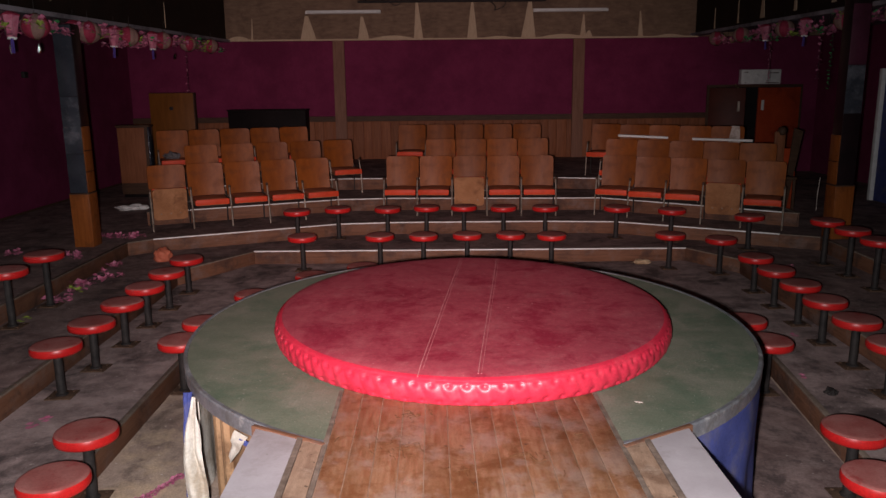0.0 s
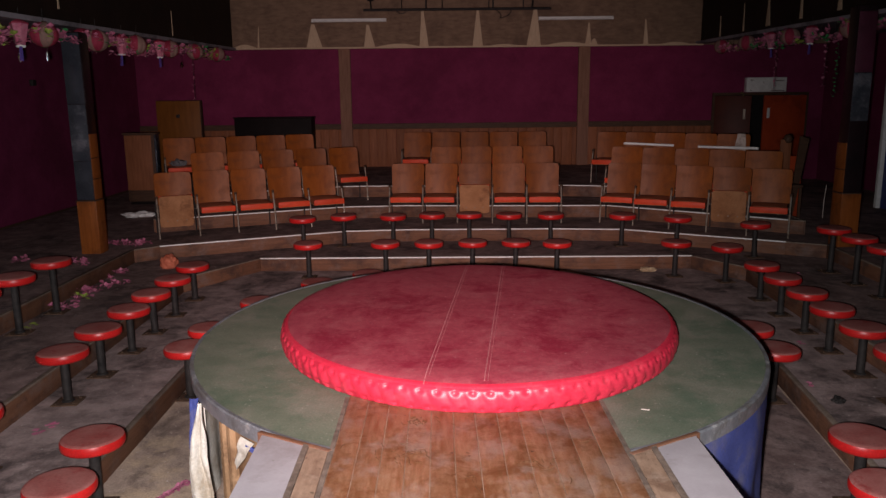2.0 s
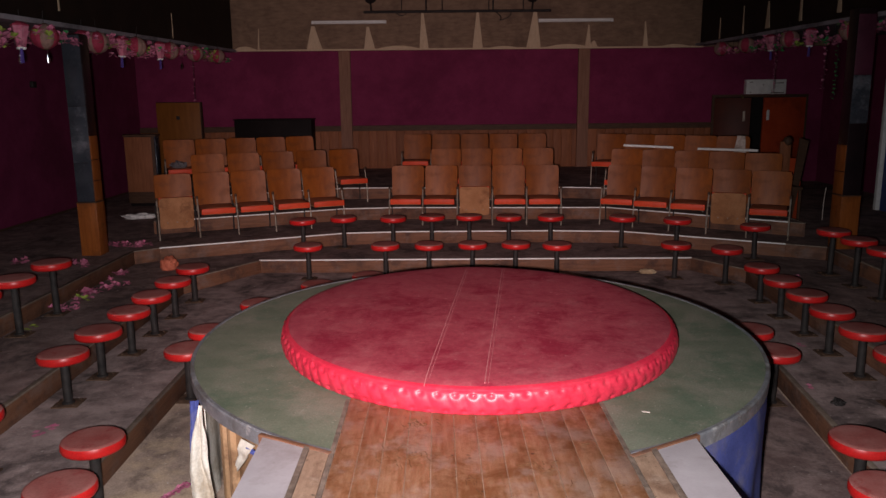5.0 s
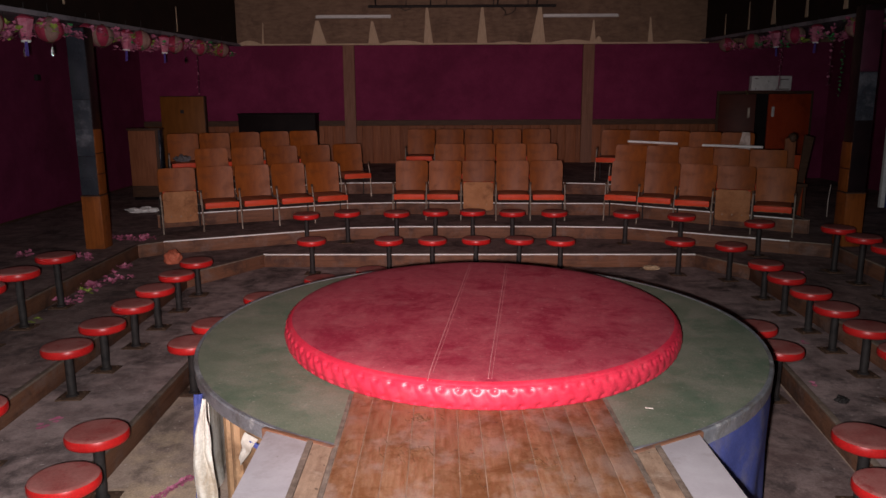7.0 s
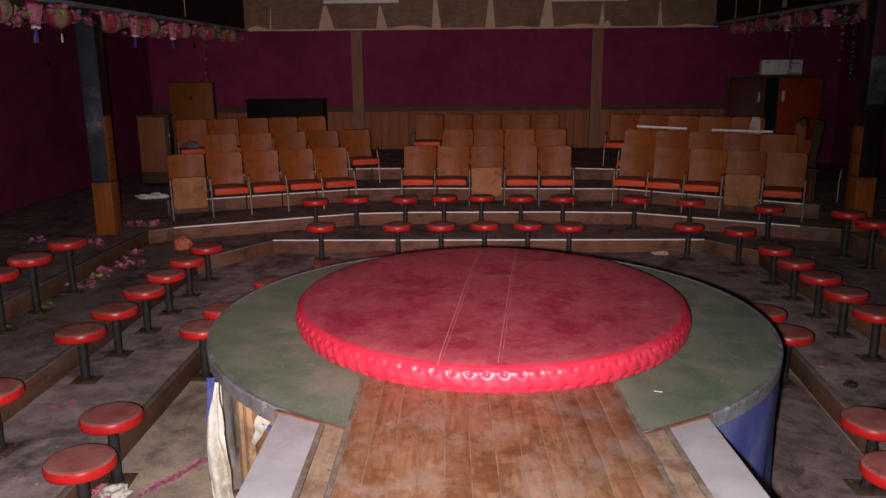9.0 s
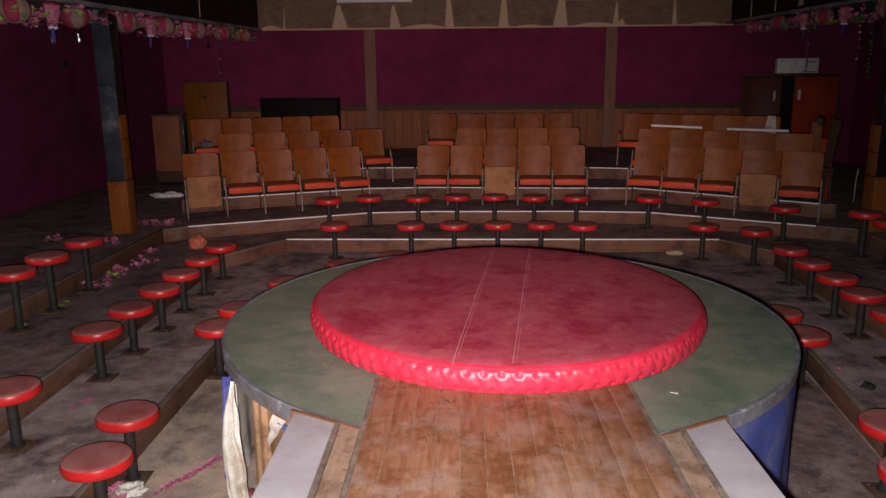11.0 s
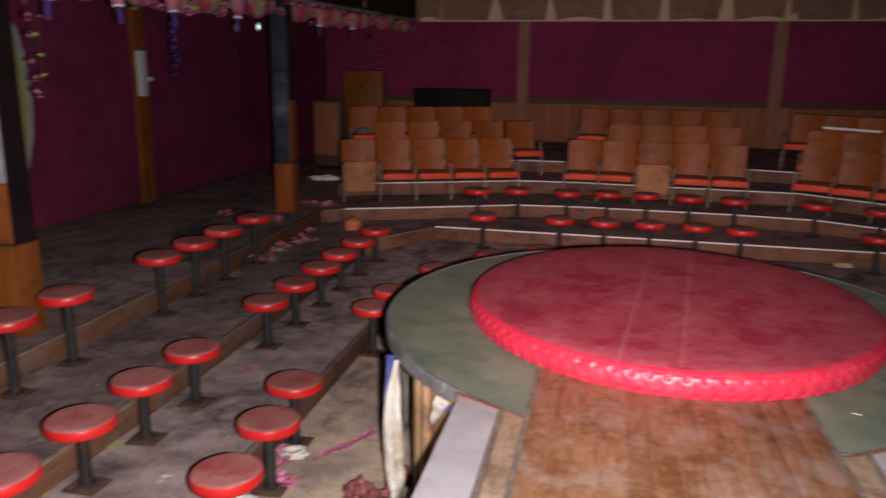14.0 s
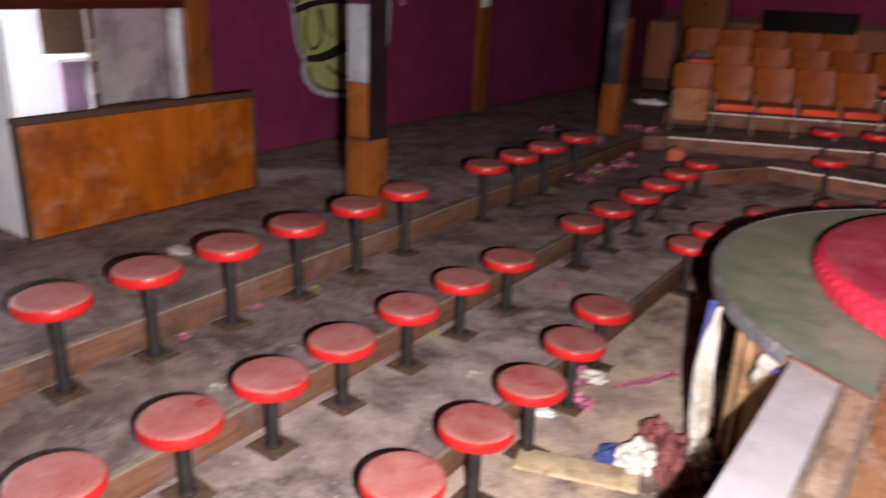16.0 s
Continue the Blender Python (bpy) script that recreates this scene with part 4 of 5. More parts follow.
DOWN_LABEL = "orange-brown plywood theatre chair with red vinyl seat, lowered"
UP_LABEL = "orange-brown plywood theatre chair with seat tipped up"
proto = {}
random.seed(5)


def chair_row(a, b, n, z, ups=(), skip=(), turn=None):
    """n chairs whose backs stand evenly between the ends a and b, turned with the row or by their own angle."""
    a, b = Vector(a), Vector(b)
    if turn is None:
        turn = math.degrees(math.atan2(b[1] - a[1], b[0] - a[0]))
    for k in range(n):
        if k in skip:
            continue
        p = a + (b - a) * ((k + 0.5) / n)
        m = pose(p[0], p[1], z, 0, 0, turn + random.uniform(-1.2, 1.2)) @ Matrix.Translation((0, -0.10, 0))
        up = k in ups
        if up in proto:
            copy_thing(proto[up], m)
        else:
            proto[up] = chair(m, up, UP_LABEL if up else DOWN_LABEL)
        if k == n - 1:
            end = m @ Matrix.Translation((0.262, 0, 0))
            if "end" in proto:
                copy_thing(proto["end"], end)
            else:
                proto["end"] = end_standard(end)


chair_row((-4.10, 10.80), (-1.64, 11.91), 5, L3, ups=(0,))
chair_row((-0.75, 11.99), (1.89, 11.82), 5, L3, ups=(2,))
chair_row((2.66, 11.82), (4.86, 10.30), 5, L3, ups=(3,), turn=-26)
chair_row((-3.98, 12.09), (-1.39, 13.24), 5, L4)
chair_row((-0.66, 13.13), (1.97, 12.96), 5, L4, skip=(0,))
chair_row((2.9, 12.65), (5.05, 11.06), 5, L4, turn=-26)
chair_row((-4.7, 12.96), (-2.3, 14.03), 5, L5)
chair_row((-0.66, 14.32), (2.02, 14.16), 5, L5)
chair_row((2.92, 13.84), (5.04, 12.26), 5, L5, turn=-26)

# ---------------------------------------------------------------- back of the hall
door = thing("door_1", "orange-red double door standing ajar under a white sign", "door", kind="structure")
part("frame", box(DX0 - 0.06, YB - 0.05, L3, DX0, YB + 0.1, DZ, 0.004), DARKTRIM, door)
part("frame", box(DX1, YB - 0.05, L3, DX1 + 0.06, YB + 0.1, DZ, 0.004), DARKTRIM, door)
part("frame", box(DX0 - 0.06, YB - 0.05, DZ, DX1 + 0.06, YB + 0.1, DZ + 0.06, 0.004), DARKTRIM, door)
hinge = Matrix.Translation((DX1, YB - 0.02, 0)) @ Matrix.Rotation(radians(12), 4, "Z")
leaf = part("door_leaf", box(-1.05, -0.045, L3 + 0.01, -0.005, 0, DZ - 0.01, 0.004, m=hinge), DOORRED, door, "orange-red painted leaf swung outward")
part("push_plate", box(-0.98, -0.052, 1.92, -0.91, -0.046, 2.14, 0.002, m=hinge), WHITEPL, leaf, "white push plate")
hinge = Matrix.Translation((DX0, YB - 0.02, 0)) @ Matrix.Rotation(radians(-24), 4, "Z")
# the leaf faces the lamp; its shade is put into the darker paint
leaf = part("door_leaf", box(0.005, -0.045, L3 + 0.01, 0.76, 0, DZ - 0.01, 0.004, m=hinge), DOORBROWN, door, "brown-red leaf, its shade darkened into the paint")
part("push_plate", box(0.6, -0.052, 1.9, 0.65, -0.046, 2.12, 0.002, m=hinge), STEEL, leaf)

sign = thing("exit_sign", "blank white light-box sign with faint markings above the doors", "sign", pose(7.255, YB - 0.14, 2.645))
part("housing", box(-0.44, -0.02, -0.157, 0.44, 0.138, 0.157, 0.012), WHITEPL, sign)
for x0, x1, z in ((-0.38, -0.3, 0.1), (-0.36, -0.33, -0.12), (-0.08, -0.06, 0.04), (0.1, 0.4, -0.13), (0.2, 0.38, 0.08)):
    part("mark", box(x0, -0.024, z - 0.008, x1, -0.0205, z + 0.008), DARKTRIM, sign)

cab = thing("speaker_cabinet", "tall plywood loudspeaker cabinet standing at the back wall", "cabinet", pose(-5.38, 15.9, L3))
part("body", box(-0.46, 0.0, 0.0, 0.46, 0.16, 1.9, 0.012), DARKTRIM, cab)
part("front_board", box(-0.45, -0.02, 0.02, 0.45, -0.001, 1.89, 0.006), SPEAKER, cab, "orange plywood front")
part("handle", box(-0.04, -0.05, 1.55, 0.03, -0.021, 1.62, 0.008), DARKIRON, cab)

pno = thing("upright_piano", "black upright piano against the purple wall", "piano", pose(-3.56, 16.45, L5))
part("case", box(-0.83, 0, 0, 0.83, 0.5, 1.11, 0.01), PIANO, pno)
part("lid", box(-0.85, -0.02, 1.11, 0.85, 0.52, 1.14, 0.008), PIANO, pno)
part("key_bed", box(-0.81, -0.22, 0.58, 0.81, -0.001, 0.7, 0.01), PIANO, pno)
for sx in (-0.78, 0.78):
    part("leg", box(sx - 0.04, -0.18, 0, sx + 0.04, -0.1, 0.58, 0.008), PIANO, pno)

low = thing("side_cabinet", "brown timber side cabinet with dark top beside the aisle", "cabinet", pose(-5.48, 14.0, L3))
part("body", box(-0.3, 0, 0.06, 0.25, 0.2, 1.29, 0.008), DARKTRIM, low)
part("front_board", box(-0.29, -0.014, 0.27, 0.2, -0.001, 1.28, 0.004), WAINSCOT, low, "brown grained timber front board")
part("end_panel", box(0.252, 0.0, 0.06, 0.275, 0.2, 1.29, 0.004), BLUEGREY, low)
part("top", box(-0.32, -0.02, 1.291, 0.29, 0.22, 1.325, 0.006), DARKTRIM, low)
part("foot_rail", box(-0.28, 0.03, 0, 0.23, 0.18, 0.059, 0.004), PIANO, low)

for x0 in (-2.72, 2.2):
    lampf = thing("fluorescent_tube", "unlit white fluorescent batten on the upper wall", "light fixture", pose(x0, YB - 0.1, 4.1), group="fluorescent battens")
    part("batten", box(0, -0.05, -0.035, 1.62, -0.001, 0.035, 0.008), WHITEPL, lampf)
    part("tube", tube([(0.04, -0.07, -0.02), (1.58, -0.07, -0.02)], 0.017, 10), WHITEPL, lampf)
    for e in (0.02, 1.6):
        part("end_cap", box(e - 0.02, -0.09, -0.04, e + 0.02, -0.05, 0.01, 0.005), WHITEPL, lampf)

bar = thing("lighting_bar", "black lighting bar hung across the back of the hall", "lighting bar", pose(0.4, 15.5, 4.14))
part("pipe", tube([(-1.85, 0, 0), (1.85, 0, 0)], 0.026, 10), DARKIRON, bar)
for x in (-1.1, -0.3, 0.62, 1.3):
    part("hanger", tube([(x, 0, 0), (x, 0, ZC - 4.14)], 0.008, 6), DARKIRON, bar)
cable = [(0.75 + 0.28 * t + 0.05 * math.sin(t * 9), -0.04, -0.02 - 0.16 * math.sin(math.pi * t)) for t in [k / 14 for k in range(15)]]
part("cable", tube(cable, 0.007, 6), DARKIRON, bar)
part("cable", tube([(-1.2 + 0.2 * t, -0.04, -0.03 - 0.05 * math.sin(math.pi * t)) for t in [k / 8 for k in range(9)]], 0.007, 6), DARKIRON, bar)


def par_lamp(x, tilt, lens, label):
    p = thing("stage_spotlight", label, "spotlight", pose(x, 15.42, 4.40, tilt, 0, 0), group="spotlights on the bar")
    part("can", lathe([(0.0, 0.32), (0.09, 0.3), (0.115, 0.22), (0.12, 0.0), (0.108, 0.0), (0.1, 0.05), (0, 0.06)], 20), DARKIRON, p, smooth=50)
    part("lens", lathe([(0, 0.028), (0.06, 0.02), (0.104, 0.008)], 20), lens, p, "gel-coloured lens", smooth=60)
    clamp = (pose(x, 15.42, 4.40, tilt, 0, 0).inverted() @ Vector((x, 15.5, 4.15)))
    part("clamp", tube([(0, 0.03, 0.36), clamp * 0.5 + Vector((0, 0.03, 0.18)), clamp], 0.014, 6), DARKIRON, p)
    part("yoke", tube([(-0.135, 0, 0.12), (-0.135, 0.02, 0.30), (0, 0.03, 0.36), (0.135, 0.02, 0.30), (0.135, 0, 0.12)], 0.012, 6), DARKIRON, p)
    return p


par_lamp(-1.3, 72, DIRTYGLASS, "black stage spotlight with pink gel, unlit")
par_lamp(-0.22, 20, BLACKGLOSS, "black stage spotlight pointing down, unlit")
par_lamp(1.1, 30, BLACKGLOSS, "black stage spotlight pointing down, unlit")
par_lamp(1.87, 78, DIRTYGLASS, "black stage spotlight with pink gel, unlit")

# things on and beside the right-hand chairs
for a, b in (((3.05, 12.5, 1.665), (3.83, 12.35, 1.63)), ((4.13, 12.05, 1.625), (4.86, 11.5, 1.625))):
    t = tagged(new("loose_tube", finish(tube([a, b], 0.02, 10), "loose_tube")), "loose white fluorescent tube lying on chair backs", "fluorescent tube")
    t.data.materials.append(WHITEPL)
pap = sheet([[(x * (0.15 - 0.07 * y), -0.06 + 0.02 * math.sin(y * 5), y * 0.26) for x in (-0.5, -0.25, 0, 0.25, 0.5)] for y in (-0.5, -0.3, -0.1, 0.1, 0.3, 0.5)], 0.004)
single("paper_sheet", pap, CREAM, "crumpled white paper draped on a chair back", "paper", pose(4.78, 11.95, 1.70, 0, 0, -37))

post = thing("tall_chair", "dark brown tall-backed chair beside the aisle", "chair", pose(5.36, 11.7, L3))
part("back", box(-0.085, -0.03, 0.55, 0.085, 0.02, 1.22, 0.02), WAINSCOT, post)
part("head", lathe([(0, 0.075), (0.05, 0.055), (0.07, 0), (0.05, -0.055), (0, -0.075)], 14, m=Matrix.Translation((0.03, 0, 1.22))), DARKTRIM, post, "small dark rounded head", smooth=60)
part("seat", box(-0.16, -0.36, 0.5, 0.16, 0.02, 0.55, 0.015), DARKTRIM, post)
for x, y in ((-0.13, -0.32), (0.13, -0.32), (-0.13, 0), (0.13, 0)):
    part("leg", box(x - 0.018, y - 0.018, 0, x + 0.018, y + 0.018, 0.5, 0.004), DARKTRIM, post)
single("leaning_board", slab_y([(-0.035, 0), (0.035, 0), (0.075, 1.25), (-0.075, 1.27)], -0.012, 0.012), DARKTRIM, "narrow timber board leaning against clutter", "board", pose(5.46, 11.6, L3, -4, 9, 5))
single("red_panel", box(-0.12, -0.015, 0, 0.12, 0.015, 0.95, 0.004), DOORRED, "orange-red painted panel leaning by the aisle", "panel", pose(5.56, 11.75, L3, -6, 3, 10))
frame2 = thing("door_2", "white-framed blue door on the right-hand side", "door", kind="structure")
part("leaf", box(7.42, 11.0, L3, 7.47, 12.55, 2.6, 0.004), BLUECLOTH, frame2, "dark blue door leaf")
part("post", box(7.36, 12.56, L3, 7.46, 12.64, 2.7, 0.004), WHITEPL, frame2, "white door post")
structure("partition_right", box(7.48, 10.9, L3, 7.6, 12.66, 3.1), BLACK)
single("white_rod", tube([(0, 0, 0), (0.04, 0.08, 0.25), (0.07, 0.1, 0.5)], 0.007, 6), CREAM, "thin white rod standing on the floor", "rod", pose(5.98, 11.6, L3))

# ---------------------------------------------------------------- left wall
structure("pilaster_3", box(XL, 9.53, L3, XL + 0.07, 9.8, 3.3, 0.005), POSTWOOD, label="varnished timber pilaster on the purple wall")
single("paper_notice", box(0, 0, 0, 0.006, 0.23, 0.62, 0.002), WHITEPL, "blank pale paper strip fixed to the pilaster", "notice", pose(XL + 0.071, 9.54, 2.04))
single("wall_socket", box(0, -0.05, -0.03, 0.02, 0.05, 0.03, 0.005), WHITEPL, "small pale switch plate on the purple wall", "switch", pose(XL, 9.95, 2.27))
single("wall_bracket", box(0, -0.06, -0.05, 0.06, 0.06, 0.05, 0.01), DARKIRON, "small dark bracket on the purple wall", "bracket", pose(XL, 12.7, 2.74))

hatch = thing("hatch_1", "wide wall hatch with timber post and dark red lintel", "hatch", kind="structure")
part("post", box(XL - 0.02, HY1 + 0.005, L3, XL + 0.05, HY1 + 0.26, 3.2, 0.005), POSTWOOD, hatch, "varnished orange timber post")
part("lintel", box(XL - 0.01, HY0, HZ, XL + 0.045, HY1 + 0.003, HZ + 0.07, 0.005), DOORBROWN, hatch, "dark red lintel")
part("jamb", box(XL - T0 - 0.01, HY1 - 0.03, L3, XL - 0.005, HY1 - 0.001, HZ - 0.001, 0.004), GREYPANEL, hatch, "pale inner jamb")
box_ = thing("wall_unit", "cream air-conditioner housing above the hatch", "air conditioner", pose(XL + 0.005, 3.55, 2.145))
part("housing", box(0, -0.5, 0, 0.17, 0.45, 0.3, 0.02), CARD, box_)
part("slot", box(0.171, 0.12, 0.02, 0.176, 0.3, 0.045, 0.002), DARKTRIM, box_)

# the side room behind the hatch
room = box(XL - 3.6, -0.6, L3 - 0.1, XL - T0 - 0.002, 7.0, L3 - 0.004)
structure("side_room_floor", room, CONCRETE)
structure("side_room_wall", box(XL - 3.7, -0.6, L3, XL - 3.6, 7.0, 3.0), WHITEWALL, label="bright white side-room wall")
structure("side_room_end", box(XL - 3.6, 6.9, L3, XL - T0 - 0.002, 7.0, 3.0), WHITEWALL)
structure("side_room_front", box(XL - 3.6, -0.7, L3, XL - T0 - 0.002, -0.6, 3.0), WHITEWALL)
structure("side_room_ceiling", box(XL - 3.7, -0.7, 3.0, XL - T0 - 0.002, 7.1, 3.1), WHITEWALL)
panel = thing("folding_panel", "clouded grey sliding panel behind the hatch", "panel", pose(-7.35, 4.15, L3, 0, 0, 6))
part("sheet", box(-0.012, -0.16, 0.02, 0.012, 0.86, 1.72, 0.004), GREYPANEL, panel)
part("stile", box(-0.03, -0.215, 0, 0.03, -0.162, 1.74, 0.004), DARKTRIM, panel, "dark timber stile")
for z, h, w in ((1.02, 0.2, 0.11), (0.72, 0.2, 0.07)):
    part("paper_tag", box(0.031, -0.25, z, 0.037, -0.25 + w, z + h, 0.002), CREAM, panel, "pale paper tag")
part("stile", box(-0.02, 0.862, 0, 0.02, 0.9, 1.74, 0.004), CARD, panel)
shelf = thing("wall_shelf", "white shelf with brown back panel in the side room", "shelf", pose(-8.2, 4.05, 1.5))
part("board", box(-0.3, -0.05, -0.04, 0.1, 0.62, 0.0, 0.006), WHITEWALL, shelf)
part("back_panel", box(-0.32, 0.06, 0.001, -0.3, 0.62, 0.5, 0.003), DARKTRIM, shelf)
part("bracket", box(-0.3, 0.45, -0.968, 0.0, 0.5, -0.041, 0.004), SOFFIT, shelf)
part("lower_panel", box(-0.31, 0.2, -0.968, -0.28, 0.44, -0.041, 0.004), MAUVE, shelf, "mauve painted lower panel")
wd = thing("white_door", "white painted door standing open in the side room", "door", pose(-7.75, 2.75, L3, 0, 0, 30))
part("leaf", box(-0.02, -1.5, 0, 0.02, 0.4, 2.3, 0.005), WHITEWALL, wd)
part("knob", lathe([(0, 0.05), (0.025, 0.04), (0.02, 0.01), (0.03, 0)], 10, m=Matrix.Translation((0.02, 0.3, 1.0)) @ Matrix.Rotation(radians(90), 4, "Y")), STEEL, wd)

single("white_partition", box(-6.62, 2.40, L3, -5.7, 2.435, 2.05, 0.006), WHITEWALL, "white painted board standing beside the orange screen", "partition")

# the low screen on the aisle
scr = thing("low_screen", "varnished orange timber screen with dark frame on the aisle", "screen", pose(-5.66, 3.4, L3))
part("board", box(-0.02, -1.0, 0.02, 0.02, 1.02, 0.83, 0.004), BOARDWOOD, scr)
part("top_rail", box(-0.035, -1.04, 0.831, 0.035, 1.06, 0.885, 0.008), DARKTRIM, scr, "dark timber top rail")
part("end_rail", box(-0.032, -1.035, 0, 0.032, -1.001, 0.83, 0.006), DARKTRIM, scr)
part("end_rail", box(-0.032, 1.021, 0, 0.032, 1.055, 0.83, 0.006), DARKTRIM, scr)
part("foot_rail", box(-0.03, -1.0, 0, 0.03, 1.02, 0.019, 0.004), DARKTRIM, scr)

# the painted mural: grey border, olive shape, black brush lines
mural = thing("mural", "olive-green painted mural with black lines and grey border", "mural")
edge = [(6.06, 3.0), (5.92, 2.73), (5.84, 2.56), (5.81, 2.42), (5.84, 2.22), (5.9, 2.05), (5.92, 1.87), (5.94, 1.72), (6.0, 1.57), (6.05, 1.5), (6.02, 1.38), (6.07, 1.25), (6.22, 1.12),
        (6.43, 1.05), (6.7, 1.01), (7.0, 1.01), (7.25, 1.1), (7.42, 1.3), (7.54, 1.65), (7.58, 2.05), (7.56, 2.5), (7.45, 2.85), (7.3, 3.02)]
cy, cz = 6.7, 2.0
part("border", slab_x(edge, XL + 0.001, XL + 0.004), MURALGREY, mural, "pale grey border", smooth=0)
part("field", slab_x([(cy + (y - cy) * 0.92, cz + (z - cz) * 0.945) for y, z in edge], XL + 0.0045, XL + 0.007), MURALGREEN, mural, "olive-green field", smooth=0)


def brush(points, w0, w1):
    """A black brush line of changing width on the wall."""
    n = len(points)
    lo, hi = [], []
    for k, (y, z) in enumerate(points):
        a, b = points[max(k - 1, 0)], points[min(k + 1, n - 1)]
        d = Vector((b[0] - a[0], b[1] - a[1])).normalized()
        w = (w0 + (w1 - w0) * k / (n - 1)) / 2
        lo.append((y + d[1] * w, z - d[0] * w))
        hi.append((y - d[1] * w, z + d[0] * w))
    part("line", slab_x(lo + hi[::-1], XL + 0.0075, XL + 0.010), MURALBLACK, mural, smooth=0)


def smooth_line(knots, n=6):
    """A soft curve through a few knots."""
    out = []
    for k in range(len(knots) - 1):
        p0, p1, p2, p3 = (Vector(knots[min(max(q, 0), len(knots) - 1)]) for q in (k - 1, k, k + 1, k + 2))
        for i in range(n):
            t = i / n
            out.append(0.5 * (2 * p1 + (p2 - p0) * t + (2 * p0 - 5 * p1 + 4 * p2 - p3) * t * t + (3 * p1 - p0 - 3 * p2 + p3) * t ** 3))
    return [tuple(p) for p in out] + [tuple(knots[-1])]


for knots, w0, w1 in (([(5.98, 2.62), (6.12, 2.7), (6.24, 2.73)], 0.05, 0.02), ([(5.91, 2.43), (6.06, 2.5), (6.22, 2.57)], 0.05, 0.015),
                      ([(5.93, 2.32), (6.11, 2.46), (6.32, 2.51), (6.63, 2.49), (7.2, 2.44)], 0.05, 0.045), ([(5.89, 2.12), (6.03, 2.27), (6.24, 2.31)], 0.05, 0.015),
                      ([(5.94, 2.09), (6.08, 2.18), (6.27, 2.21)], 0.05, 0.015), ([(5.93, 2.02), (6.19, 2.09), (6.45, 2.12), (6.71, 2.11), (7.3, 2.05)], 0.075, 0.04),
                      ([(6.13, 2.06), (6.09, 1.83), (6.13, 1.66), (6.23, 1.61), (6.34, 1.71), (6.34, 1.88), (6.29, 2.07)], 0.03, 0.03), ([(6.35, 2.04), (6.4, 1.85), (6.52, 1.72)], 0.03, 0.015),
                      ([(6.09, 1.51), (6.34, 1.51), (6.69, 1.6), (7.2, 1.78)], 0.06, 0.17), ([(6.42, 1.42), (6.57, 1.31), (6.72, 1.26), (7.0, 1.24)], 0.03, 0.04),
                      ([(6.13, 1.43), (6.17, 1.27), (6.35, 1.16), (6.71, 1.09), (7.1, 1.12)], 0.03, 0.03), ([(6.49, 2.59), (6.5, 2.68), (6.61, 2.71), (6.64, 2.62), (6.55, 2.54)], 0.025, 0.025),
                      ([(5.99, 2.02), (5.98, 1.78), (6.06, 1.56)], 0.025, 0.03)):
    brush(smooth_line(knots), w0, w1)


# ---------------------------------------------------------------- lanterns and garlands under the balcony edges
def round_lantern(r):
    p = thing("paper_lantern", "faded red and grey ribbed round paper lantern", "lantern", group="lanterns under the balcony")
    for k in range(12):
        bm = bmesh.new()
        rows = []
        for j in range(9):
            t = -math.pi / 2 + 0.14 + (math.pi - 0.28) * j / 8
            row = []
            for i in range(4):
                a = 2 * math.pi * (k + i / 3) / 12
                rr = r * math.cos(t) * (1 + 0.06 * math.sin(math.pi * i / 3))
                row.append(bm.verts.new((rr * math.cos(a), rr * math.sin(a), r * 0.95 * math.sin(t))))
            rows.append(row)
        for j in range(8):
            for i in range(3):
                bm.faces.new((rows[j][i], rows[j][i + 1], rows[j + 1][i + 1], rows[j + 1][i]))
        part("gore", bm, PAPERRED if k % 4 in (0, 1) else PAPERGREY, p)
    part("top_ring", lathe([(0.03, r * 0.9), (0.045, r * 0.97), (0.03, r), (0.02, r * 0.97)], 12), DARKTRIM, p)
    part("foot_ring", lathe([(0.03, -r), (0.045, -r * 0.97), (0.03, -r * 0.9), (0.02, -r * 0.97)], 12), DARKTRIM, p)
    part("cord", tube([(0, 0, r * 0.97), (0, 0, r + 0.13)], 0.004, 5), DARKIRON, p)
    return p


def cup_lantern():
    p = thing("cup_lantern", "pink and white tapered paper lantern with violet tassel", "lantern", group="lanterns under the balcony")
    shade = part("shade", lathe([(0.042, -0.13), (0.046, -0.13), (0.09, 0.09), (0.086, 0.09), (0.042, -0.13)], 6), PAPERPINK, p, smooth=0)
    part("cap", lathe([(0.098, 0.09), (0.094, 0.104), (0.04, 0.135), (0, 0.145)], 6), PAPERRED, p, smooth=0)
    part("foot", lathe([(0.048, -0.145), (0.052, -0.13), (0.04, -0.125)], 6), WHITEPL, p, smooth=0)
    for k in range(5):
        a = 2 * math.pi * k / 5
        part("tassel", tube([(0.01 * math.cos(a), 0.01 * math.sin(a), -0.13), (0.014 * math.cos(a), 0.014 * math.sin(a), -0.29)], 0.005, 5), TASSEL, shade)
    part("cord", tube([(0, 0, 0.14), (0, 0, 0.26)], 0.004, 5), DARKIRON, p)
    return p


